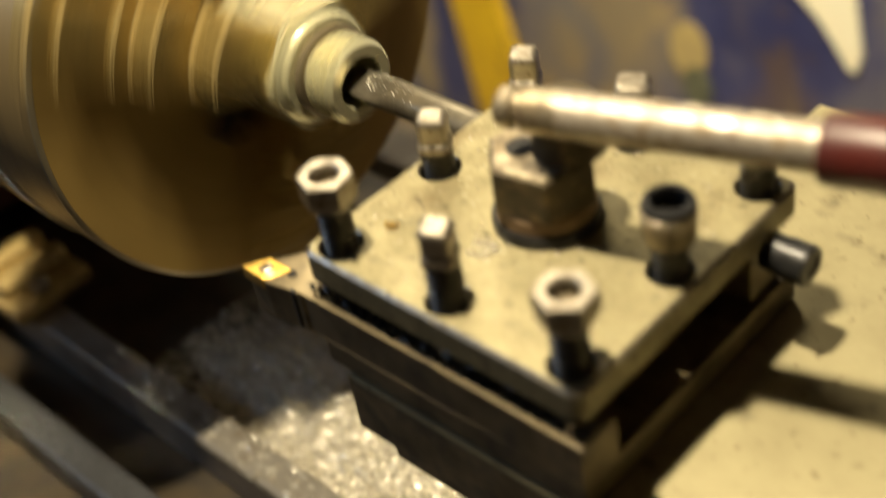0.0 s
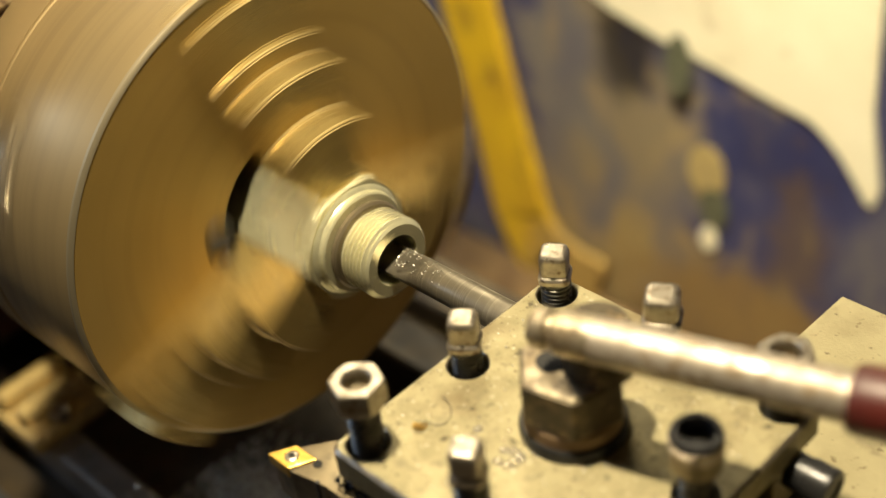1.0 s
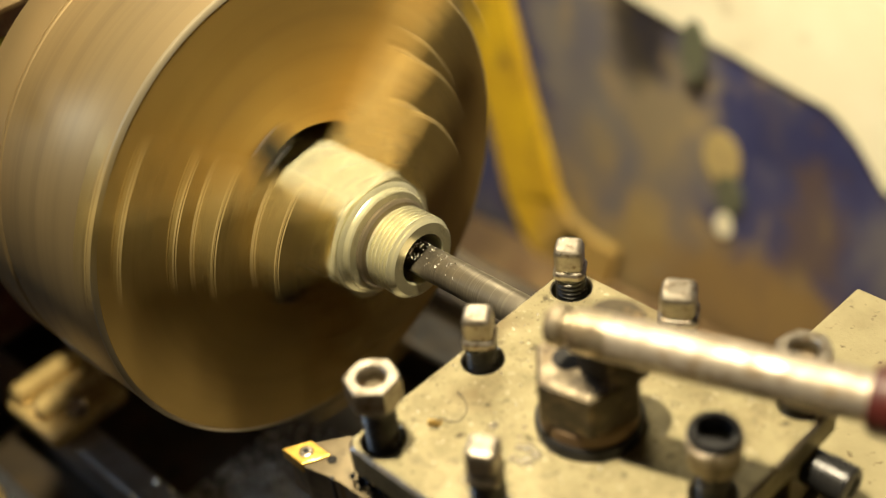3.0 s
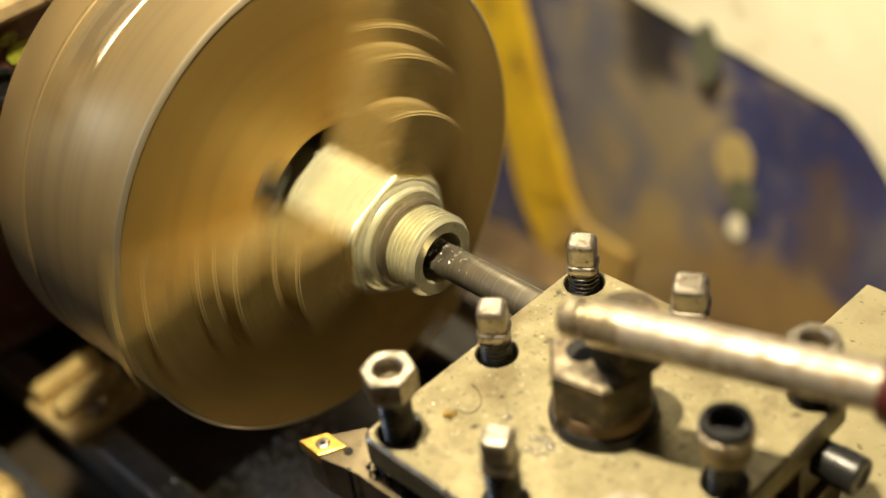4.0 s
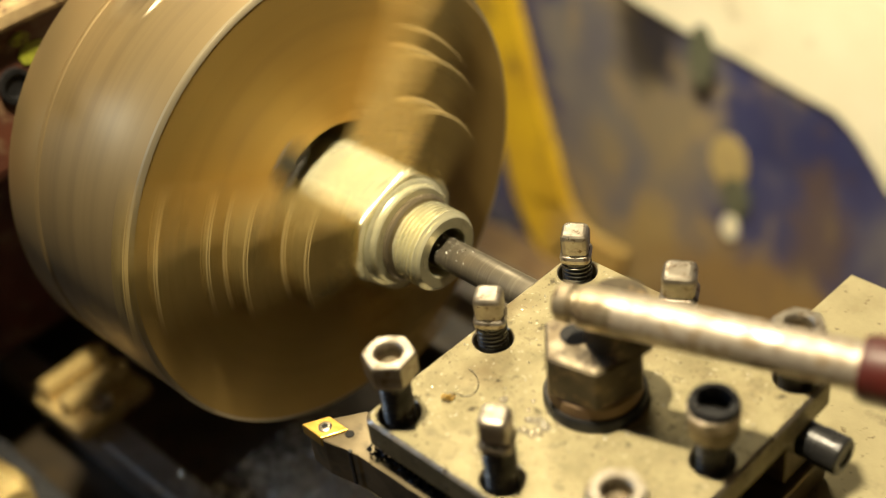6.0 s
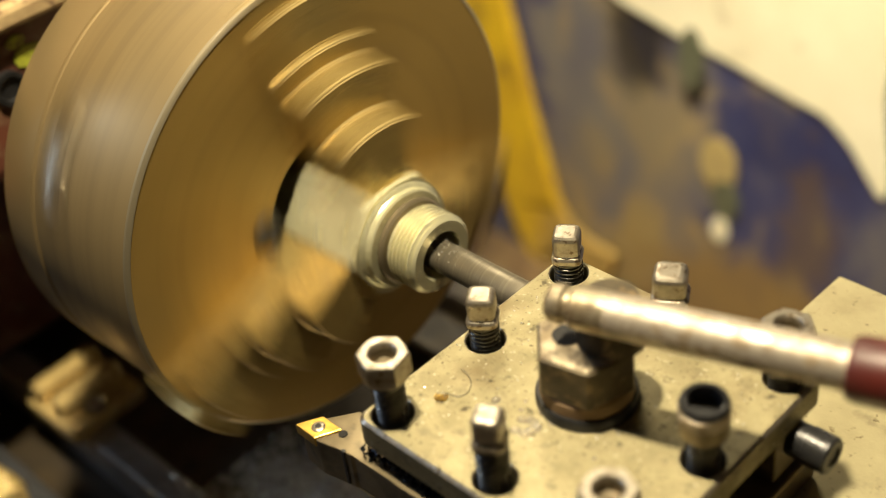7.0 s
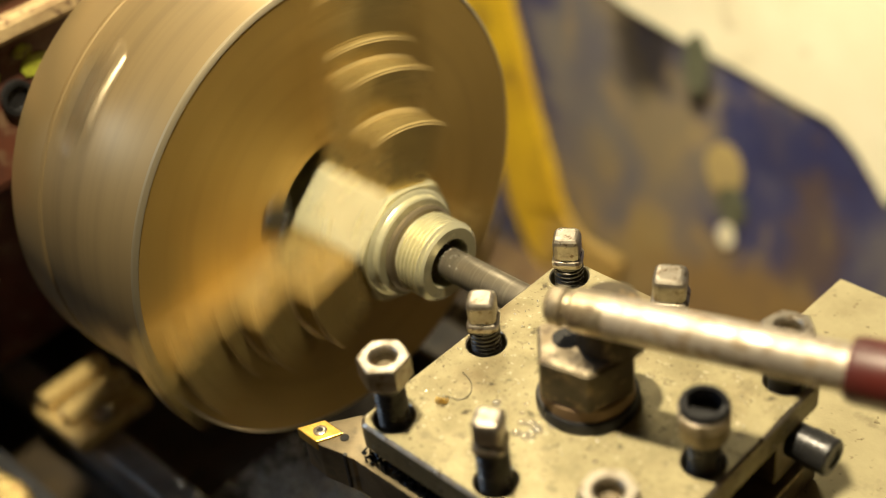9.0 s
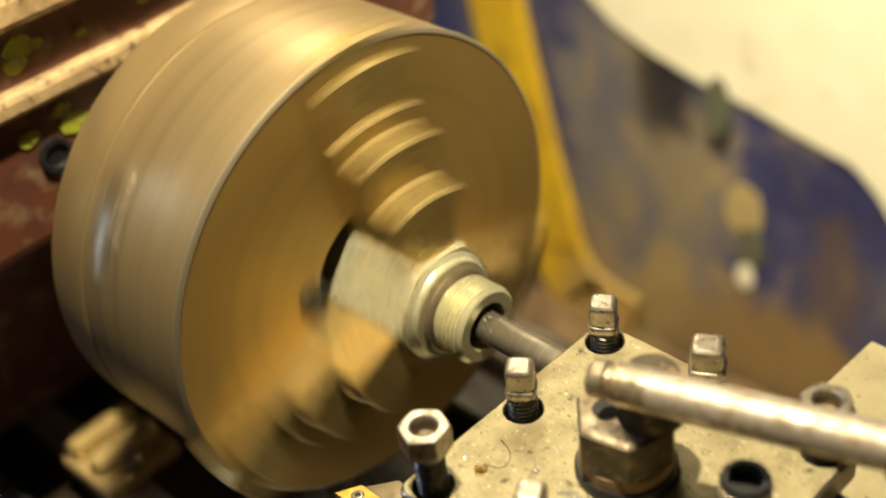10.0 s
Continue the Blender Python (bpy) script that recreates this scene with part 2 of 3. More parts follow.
YELLOW = surface("yellow_enamel", (0.68, 0.45, 0.02), (0.54, 0.34, 0.02), 0.0, (0.4, 0.6), 15, 300, 0.1, (0.16, 0.10, 0.03), (0.6, 0.75))
blot(YELLOW, (0.34, 0.235, 0.085), -0.345, 0.53, 0.075, 0.10, 1.4, 16, 0.9)
blot(YELLOW, (0.10, 0.055, 0.02), -0.49, 0.53, 0.04, 0.09, 1.6, 20, 0.8)
PALE = surface("pale_cloth", (0.82, 0.79, 0.62), (0.74, 0.70, 0.52), 0.0, (0.75, 0.9), 14, 500, 0.3, (0.45, 0.38, 0.24), (0.62, 0.8))
DRIP = surface("dried_paint", (0.42, 0.33, 0.14), (0.34, 0.27, 0.13), 0.0, (0.5, 0.7), 60, 500, 0.2)
RED = surface("dark_red_paint", (0.115, 0.040, 0.023), (0.075, 0.028, 0.017), 0.0, (0.35, 0.6), 45, 500, 0.2, (0.20, 0.14, 0.08), (0.54, 0.74))
MOSS = surface("greyish_green_paint", (0.12, 0.125, 0.085), (0.085, 0.095, 0.065), 0.0, (0.5, 0.7), 60, 500, 0.2)
LIME = surface("yellow_green_paint", (0.36, 0.40, 0.03), (0.26, 0.28, 0.03), 0.0, (0.4, 0.6), 120, 500, 0.3, (0.12, 0.08, 0.03), (0.55, 0.7))
RUST = surface("rusty_brown_steel", (0.27, 0.18, 0.085), (0.15, 0.095, 0.05), 0.2, (0.6, 0.8), 25, 300, 0.3)
BRASS = surface("worn_ochre_casting", (0.60, 0.45, 0.19), (0.42, 0.31, 0.13), 0.3, (0.2, 0.34), 50, 500, 0.1)
SCRAPED = surface("bare_scraped_casting", (0.50, 0.375, 0.20), (0.30, 0.205, 0.105), 0.25, (0.45, 0.65), 90, 500, 0.3, (0.10, 0.05, 0.03), (0.56, 0.68))
WALL = surface("stained_plaster", (0.44, 0.33, 0.19), (0.36, 0.26, 0.15), 0.0, (0.8, 0.95), 3, 80, 0.2)
CONCRETE = surface("oily_concrete", (0.16, 0.14, 0.12), (0.10, 0.09, 0.08), 0.0, (0.6, 0.9), 4, 120, 0.2)


# ---- building blocks ----
def part(name, bm, mat, parent=None, label=""):
    """Links a bmesh as one mesh object, under parent if given."""
    bmesh.ops.recalc_face_normals(bm, faces=bm.faces)
    me = bpy.data.meshes.new(name)
    bm.to_mesh(me)
    bm.free()
    me.materials.append(mat)
    ob = new(name, me)
    if parent:
        ob.parent = parent
    if label:
        ob["label"] = label
    return ob


def thing(name, label, category, m=Matrix(), group="", kind=""):
    ob = tagged(new(name), label, category, group, kind)
    ob.empty_display_size = 0.01
    ob.matrix_world = m
    return ob


def box(lo, hi, bevel=0.0, segments=2, bm=None):
    own = bmesh.new()
    bmesh.ops.create_cube(own, size=1.0)
    for v in own.verts:
        v.co = [lo[i] + (v.co[i] + 0.5) * (hi[i] - lo[i]) for i in range(3)]
    if bevel:
        bmesh.ops.bevel(own, geom=own.edges[:], offset=bevel, segments=segments, affect="EDGES", profile=0.5)
    return add(own, bm)


def add(own, bm):
    if bm is None:
        return own
    me = bpy.data.meshes.new("joined")
    own.to_mesh(me)
    own.free()
    bm.from_mesh(me)
    bpy.data.meshes.remove(me)
    return bm


def turned(profile, sides=48, m=Matrix(), smooth=True, bm=None, close=False):
    """A body turned round the x axis: profile of (x, radius); close joins the last ring to the first."""
    own = bmesh.new()
    rings = []
    for x, r in profile:
        if r <= 1e-7:
            rings.append([own.verts.new((x, 0, 0))])
        else:
            rings.append([own.verts.new((x, r * math.cos(2 * math.pi * k / sides), r * math.sin(2 * math.pi * k / sides))) for k in range(sides)])
    pairs = list(zip(rings, rings[1:])) + ([(rings[-1], rings[0])] if close else [])
    for a, b in pairs:
        for k in range(sides):
            j = (k + 1) % sides
            if len(a) == 1 and len(b) == 1:
                continue
            if len(a) == 1:
                own.faces.new((a[0], b[k], b[j]))
            elif len(b) == 1:
                own.faces.new((a[k], a[j], b[0]))
            else:
                own.faces.new((a[k], a[j], b[j], b[k]))
    if smooth:
        for f in own.faces:
            f.smooth = True
        bmesh.ops.recalc_face_normals(own, faces=own.faces)
        sharp = [e for e in own.edges if len(e.link_faces) == 2 and e.calc_face_angle(0) > 0.6]
        for e in sharp:
            e.smooth = False
    own.transform(m)
    return add(own, bm)


UP = pose(0, 0, 0, 0, -90, 0)      # turns the x axis to z


def prism(points, z0, z1, bevel=0.0, m=Matrix(), bm=None, segments=2):
    """An upright prism on a plan of (x, y) points."""
    own = bmesh.new()
    low = [own.verts.new((x, y, z0)) for x, y in points]
    high = [own.verts.new((x, y, z1)) for x, y in points]
    own.faces.new(low[::-1])
    own.faces.new(high)
    n = len(points)
    for k in range(n):
        own.faces.new((low[k], low[(k + 1) % n], high[(k + 1) % n], high[k]))
    if bevel:
        bmesh.ops.bevel(own, geom=own.edges[:], offset=bevel, segments=segments, affect="EDGES", profile=0.5)
    own.transform(m)
    return add(own, bm)


def ngon(n, r, turn=0.0):
    return [(r * math.cos(radians(turn) + 2 * math.pi * k / n), r * math.sin(radians(turn) + 2 * math.pi * k / n)) for k in range(n)]


# ---- setting ----
def build_room():
    floor = part("floor", box((-3, -2.5, -0.1), (3, 2.0, 0)), CONCRETE)
    tagged(floor, "oily grey concrete workshop floor", "floor", kind="structure")
    for name, lo, hi in (("wall_north", (-3, 2.0, 0), (3, 2.15, 2.7)), ("wall_south", (-3, -2.65, 0), (3, -2.5, 2.7)),
                         ("wall_west", (-3.15, -2.65, 0), (-3, 2.15, 2.7)), ("wall_east", (3, -2.65, 0), (3.15, 2.15, 2.7))):
        tagged(part(name, box(lo, hi), WALL), "stained plaster workshop wall", "wall", kind="structure")
    tagged(part("ceiling", box((-3.15, -2.65, 2.7), (3.15, 2.15, 2.8)), WALL), "plain plaster workshop ceiling", "ceiling", kind="structure")


build_room()
CARRIED = []
SPUN = []


# ---- lathe, standing parts ----
def build_bed():
    bed = thing("lathe_bed", "dark oily cast-iron lathe bed with long ground ways", "lathe bed")
    part("bed_casting", box((-0.62, -0.17, 0.62), (1.3, 0.19, 0.895), 0.006), BED, bed)
    part("front_way", box((-0.60, -0.079, 0.893), (1.29, -0.060, 0.920), 0.003), WAY, bed, "ground steel bed way with an oily sheen")
    part("front_flat", box((-0.60, -0.126, 0.893), (1.29, -0.108, 0.912), 0.003), OILED, bed)
    part("rear_way", box((-0.60, 0.085, 0.893), (1.29, 0.115, 0.920), 0.003), BED, bed)
    part("rear_flat", box((-0.60, 0.135, 0.893), (1.29, 0.165, 0.912), 0.003), BED, bed)
    stand = thing("lathe_stand", "dark painted steel lathe stand under the bed", "lathe stand")
    part("left_pedestal", box((-0.75, -0.16, 0), (-0.2, 0.18, 0.619), 0.01), RED, stand)
    part("right_pedestal", box((0.8, -0.16, 0), (1.25, 0.18, 0.619), 0.01), RED, stand)
    tray = thing("chip_tray", "rusty brown sheet-steel chip tray", "tray")
    part("tray_bottom", box((-0.75, 0.195, 0.50), (1.3, 0.572, 0.508)), RUST, tray)
    part("tray_rim", box((-0.75, 0.195, 0.51), (1.3, 0.201, 0.56)), RUST, tray)


def build_headstock():
    head = thing("headstock", "dark red painted headstock with chipped paint and yellow-green smears", "headstock")
    part("casting", box((-0.72, -0.150, 1.098), (-0.135, 0.175, 1.238), 0.008, 3), RED, head)
    part("lower_casting", box((-0.72, -0.145, 0.921), (-0.255, 0.170, 1.0978), 0.004), RED, head)
    part("ledge", box((-0.136, -0.152, 1.168), (-0.126, 0.172, 1.179), 0.003), SCRAPED, head, "bare scraped ledge")
    part("upper_ledge", box((-0.136, -0.154, 1.206), (-0.122, 0.176, 1.222), 0.004), SCRAPED, head, "bare scraped ledge")
    part("cover", box((-0.70, -0.156, 1.2382), (-0.128, 0.180, 1.252), 0.004), SCRAPED, head, "bare scraped cover edge")
    rng = random.Random(3)
    for y, z, s in ((-0.062, 1.194, 0.008), (-0.066, 1.187, 0.006), (-0.048, 1.151, 0.008), (0.0, 1.190, 0.005), (-0.072, 1.154, 0.006), (-0.053, 1.159, 0.005), (-0.034, 1.188, 0.003), (-0.055, 1.192, 0.004)):
        pts = [(s * rng.uniform(0.5, 1.2) * math.cos(a * math.pi / 5), 0.8 * s * rng.uniform(0.5, 1.2) * math.sin(a * math.pi / 5)) for a in range(10)]
        pts = [((x0 + 2 * x1 + x2) / 4 * 1.15, (y0 + 2 * y1 + y2) / 4) for (x0, y0), (x1, y1), (x2, y2) in zip(pts[-1:] + pts[:-1], pts, pts[1:] + pts[:1])]
        part("paint_smear", prism(pts, 0, 0.0014, m=pose(-0.1353, y, z, 90, 0, 90)), LIME, head, "yellow-green paint smear")
    part("plug", turned([(0, 0.008), (0.003, 0.008), (0.003, 0.0058), (0.001, 0.0054), (0.001, 0)], 24, pose(-0.1353, -0.062, 1.141)), BLACK, head, "black round plug")
    part("spindle_nose", turned([(-0.137, 0.0), (-0.137, 0.060), (-0.1005, 0.060), (-0.1005, 0.0)], 48, pose(0, 0, AXIS)), SIDE, head)


def build_clamp_block():
    block = thing("bed_stop", "ochre cast bed stop with two rounded ribs on the bed", "bed stop")
    m = pose(-0.181, -0.062, 0.92, 0, 0, 2)
    part("foot", box((-0.024, -0.024, 0.0), (0.024, 0.024, 0.010), 0.003), BRASS, block)
    for o in (0.0, 0.021):
        part("rib", box((-0.021 + o, -0.021, 0.0102), (-0.009 + o, 0.021, 0.022), 0.0045, 3), BRASS, block)
    part("bolt", turned([(0, 0.006), (0.005, 0.006), (0.006, 0.005), (0.006, 0)], 6, pose(0.017, -0.004, 0.0101) @ UP, smooth=False), SCREW, block)
    block.matrix_world = m
    knob = thing("bed_casting_lump", "worn ochre rounded casting beside the bed", "casting")
    part("casting", turned([(-0.03, 0), (-0.03, 0.018), (-0.02, 0.026), (0.0, 0.030), (0.02, 0.026), (0.03, 0.018), (0.03, 0)], 24, pose(-0.165, -0.150, 0.921, 0, 0, 20)), BRASS, knob)


build_bed()
build_headstock()
build_clamp_block()


# ---- behind the lathe ----
def build_back():
    panel = thing("splash_panel", "blue painted steel splash panel with worn rusty patches", "splash panel")
    part("sheet", box((-1.4, 0.580, 0.20), (0.75, 0.586, 1.18)), BLUE, panel)
    part("top_fold", box((-1.4, 0.566, 1.18), (0.75, 0.588, 1.192), 0.003), BLUE, panel)
    for x in (-1.38, 0.70):
        part("leg", box((x, 0.588, 0.0), (x + 0.03, 0.618, 1.18), 0.002), RUST, panel)
    pipe = thing("yellow_pipe", "yellow painted curved steel strip along the splash panel", "steel strip")
    way = [(-0.505, 1.05), (-0.480, 0.86), (-0.456, 0.74), (-0.437, 0.65), (-0.420, 0.575), (-0.385, 0.530), (-0.325, 0.513)]
    own = bmesh.new()
    rows = []
    n = 40
    for k in range(n + 1):
        s = k / n * (len(way) - 1)
        i = min(int(s), len(way) - 2)
        f = s - i
        p = [Vector(way[max(0, min(len(way) - 1, i + d))]) for d in (-1, 0, 1, 2)]
        c = 0.5 * (2 * p[1] + (p[2] - p[0]) * f + (2 * p[0] - 5 * p[1] + 4 * p[2] - p[3]) * f * f + (3 * p[1] - p[0] - 3 * p[2] + p[3]) * f ** 3)
        d = (Vector(p[2]) - Vector(p[1])).normalized()
        side = Vector((d.y, -d.x))
        w = 0.033 + 0.014 * max(0.0, k / n - 0.45) / 0.55
        rows.append([own.verts.new((q.x, y, q.y)) for q, y in ((c - side * w, 0.560), (c + side * w, 0.560), (c + side * w, 0.572), (c - side * w, 0.572))])
    for a, b in zip(rows, rows[1:]):
        for j in range(4):
            own.faces.new((a[j], a[(j + 1) % 4], b[(j + 1) % 4], b[j]))
    own.faces.new(rows[0])
    own.faces.new(rows[-1])
    part("strip", own, YELLOW, pipe)
    cloth = thing("pale_cloth", "pale cream cloth with a ragged edge over the blue panel", "cloth")
    edge = [(-0.43, 0.93), (-0.345, 0.868), (-0.30, 0.850), (-0.245, 0.836), (-0.19, 0.826), (-0.13, 0.812), (-0.095, 0.805), (-0.080, 0.794), (-0.068, 0.783),
            (-0.052, 0.762), (-0.040, 0.745), (-0.034, 0.745), (-0.030, 0.762), (-0.042, 0.83), (-0.045, 1.17), (-0.50, 1.17)]
    part("sheet", prism([(x, -z) for x, z in edge], 0.0, 0.004, m=pose(0, 0.574, 0, -90, 0, 0) @ pose(0, 0, 0)), PALE, cloth)
    smear = thing("paint_drip", "yellowish dried paint drip with a green and white end", "paint drip")
    for nm, x, y, z, rx, rz, mat in (("grey_drip", -0.220, 0.5690, 0.823, 0.013, 0.031, MOSS), ("drip", -0.196, 0.5795, 0.716, 0.020, 0.029, DRIP),
                                     ("green_drip", -0.187, 0.5790, 0.679, 0.015, 0.022, MOSS), ("pale_drip", -0.192, 0.5785, 0.643, 0.009, 0.014, PALE)):
        part(nm, turned([(0, 0), (0.002, 0.7), (0.004, 1.0), (0.006, 1.0), (0.006, 0)], 20, pose(x, y, z, 0, 0, -90) @ Matrix.Diagonal((1, rx, rz, 1))), mat, smear)


build_back()


# ---- carriage, which travels ----
def carried(ob):
    CARRIED.append(ob)
    return ob


def plan_with_holes(outer, holes, z0, z1, chamfer):
    """A plate on the plan outer with round holes (x, y, r) right through it, and a chamfer on its upper edges."""
    own = bmesh.new()
    c = Vector((sum(p[0] for p in outer), sum(p[1] for p in outer))) / len(outer)

    def loop(points, z):
        return [own.verts.new((x, y, z)) for x, y in points]

    def ring(vs):
        out = []
        for a, b in zip(vs, vs[1:] + vs[:1]):
            out.append(own.edges.get((a, b)) or own.edges.new((a, b)))
        return out

    def skin(a, b):
        for k in range(len(a)):
            j = (k + 1) % len(a)
            own.faces.new((a[k], a[j], b[j], b[k]))
    inner = [tuple(c + (Vector(p) - c) * (1 - chamfer / (Vector(p) - c).length * 1.3)) for p in outer]
    top, rim, low = loop(inner, z1), loop(outer, z1 - chamfer), loop(outer, z0)
    tops, lows = ring(top), ring(low)
    skin(top, rim)
    skin(rim, low)
    for x, y, r in holes:
        circle = [(x + math.cos(2 * math.pi * k / 28), y + math.sin(2 * math.pi * k / 28)) for k in range(28)]
        wide = [(x + (px - x) * (r + 0.0005), y + (py - y) * (r + 0.0005)) for px, py in circle]
        narrow = [(x + (px - x) * r, y + (py - y) * r) for px, py in circle]
        a, b, d = loop(wide, z1), loop(narrow, z1 - 0.0005), loop(narrow, z0)
        tops += ring(a)
        lows += ring(d)
        skin(a, b)
        skin(b, d)
    bmesh.ops.triangle_fill(own, use_beauty=True, edges=tops)
    bmesh.ops.triangle_fill(own, use_beauty=True, edges=lows)
    return own


def rounded_square(h, r, n=5):
    pts = []
    for sx, sy, a0 in ((1, 1, 0), (-1, 1, 90), (-1, -1, 180), (1, -1, 270)):
        for k in range(n + 1):
            a = radians(a0 + 90 * k / n)
            pts.append((sx * (h - r) + r * math.cos(a), sy * (h - r) + r * math.sin(a)))
    return pts


PITCH = 0.0441
SCREWS = [(-1, -1, 0.0265, "hex"), (-1, 0, 0.0206, "square"), (-1, 1, 0.0190, "square"), (0, 1, 0.0228, "square"), (1, 1, 0.0225, "hex"),
          (1, 0, 0.0250, "cap"), (1, -1, 0.0265, "hex"), (0, -1, 0.0275, "square")]


def thread_profile(x0, x1, r, pitch, depth):
    pts, x = [], x0
    while x < x1 - pitch * 0.5:
        pts += [(x, r - depth), (x + pitch * 0.36, r), (x + pitch * 0.64, r)]
        x += pitch
    return pts + [(x1, r - depth)]


def clamp_screw(kind, top, parent, turn, half=0.0048):
    """A clamping screw standing on the origin, its head's top at that height."""
    shank = [(-0.014, 0)] + thread_profile(-0.014, top - 0.0135, 0.0053, 0.0018, 0.0008) + [(top - 0.0133, 0.0049), (top - 0.0085, 0.0049), (top - 0.0085, 0)]
    if kind == "hex":
        h = 0.0092
        bm = bmesh.new()
        n = 36

        def six(a):
            return math.cos(math.pi / 6) / math.cos((a - radians(turn)) % (math.pi / 3) - math.pi / 6)
        rings = []
        for r, z, flat in ((0.0074, top - h, 0), (0.0087, top - h + 0.0012, 0.95), (0.0087, top - 0.0012, 0.95), (0.0084, top - 0.0003, 0.8), (0.0079, top, 0.6),
                           (0.0050, top, 0), (0.0044, top - 0.0006, 0), (0.0041, top - 0.0018, 0), (0.0040, top - 0.0070, 0)):
            rings.append([bm.verts.new((r * (1 - flat + flat * six(a)) * math.cos(a), r * (1 - flat + flat * six(a)) * math.sin(a), z)) for a in (radians(turn) + 2 * math.pi * k / n for k in range(n))])
        for a, b in zip(rings, rings[1:]):
            for k in range(n):
                bm.faces.new((a[k], a[(k + 1) % n], b[(k + 1) % n], b[k]))
        bm.faces.new(rings[0][::-1])
        bm.faces.new(rings[-1])
    elif kind == "square":
        h = 0.0125
        pts = rounded_square(half, half * 0.40, 2)
        c, s = math.cos(radians(turn)), math.sin(radians(turn))
        pts = [(x * c - y * s, x * s + y * c) for x, y in pts]
        bm = bmesh.new()
        levels = [(0.84, top - h), (1.10, top - h + 0.0008), (1.13, top - h + 0.0024), (1.02, top - h + 0.0033), (0.92, top - h + 0.0037), (0.97, top - h + 0.0044),
                  (1.0, top - 0.0022), (0.93, top - 0.0009), (0.80, top - 0.0002), (0.62, top)]
        vs = [[bm.verts.new((x * f, y * f, z)) for x, y in pts] for f, z in levels]
        for a, b in zip(vs, vs[1:]):
            for k in range(len(pts)):
                bm.faces.new((a[k], a[(k + 1) % len(pts)], b[(k + 1) % len(pts)], b[k]))
        bm.faces.new(vs[0][::-1])
        bm.faces.new(vs[-1])
    else:
        bm = turned([(top - 0.013, 0), (top - 0.013, 0.0066), (top - 0.012, 0.0076), (top - 0.0016, 0.0076), (top, 0.0067), (top, 0.0060), (top - 0.001, 0.0054), (top - 0.008, 0.0052), (top - 0.008, 0)], 32, UP)
    screw = part("clamp_screw", bm, SIDE if kind == "cap" else SCREW, parent)
    if kind == "hex":
        # Socket floor takes the dark hub colour.
        part("socket_floor", turned([(top - 0.0069, 0), (top - 0.0069, 0.0038), (top - 0.0022, 0.0040), (top - 0.0050, 0.0034), (top - 0.0056, 0)], 20, UP), HUB, screw, "dark brown socket floor")
    elif kind == "cap":
        part("worn_band", turned([(top - 0.0066, 0.0070), (top - 0.0064, 0.0078), (top - 0.0024, 0.0078), (top - 0.0021, 0.0070)], 32, UP), ROD, screw, "bright worn band")
        part("oily_rim", turned([(top - 0.0019, 0.0070), (top - 0.0015, 0.00765), (top + 0.0002, 0.0070), (top + 0.0002, 0.0054), (top - 0.0012, 0.0046), (top - 0.0040, 0.0044), (top - 0.0040, 0)], 32, UP), BLACK, screw, "oily black rim")
    part("threaded_shank", turned(shank, 20, UP), THREAD, screw, "oily dark thread")
    return screw


def build_tool_post():
    post = carried(thing("tool_post", "worn grey steel four-way tool post with eight clamping screws", "tool post"))
    holes = [(x * PITCH, y * PITCH, 0.0068) for x, y, *_ in SCREWS]
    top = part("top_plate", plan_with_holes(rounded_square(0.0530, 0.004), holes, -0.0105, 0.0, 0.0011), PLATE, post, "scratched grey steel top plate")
    top.data.materials.append(SCREW)
    for f in top.data.polygons:
        if 0.3 < f.normal.z < 0.95:
            f.material_index = 1
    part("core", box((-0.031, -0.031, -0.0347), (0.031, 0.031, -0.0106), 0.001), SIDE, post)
    # Lower plate takes a darker steel than the top plate.
    part("base_plate", box((-0.0528, -0.0532, -0.0470), (0.0530, 0.0528, -0.0348), 0.0012), SIDE, post, "lower plate, darker than the top plate")
    turns = (40, 36, 33, 30, 15, 0, 38, 28)
    for (x, y, top, kind), turn in zip(SCREWS, turns):
        clamp_screw(kind, top, post, turn, 0.0056 if (x, y) == (0, 1) else 0.0046 if (x, y) == (0, -1) else 0.0048).location = (x * PITCH, y * PITCH, 0)


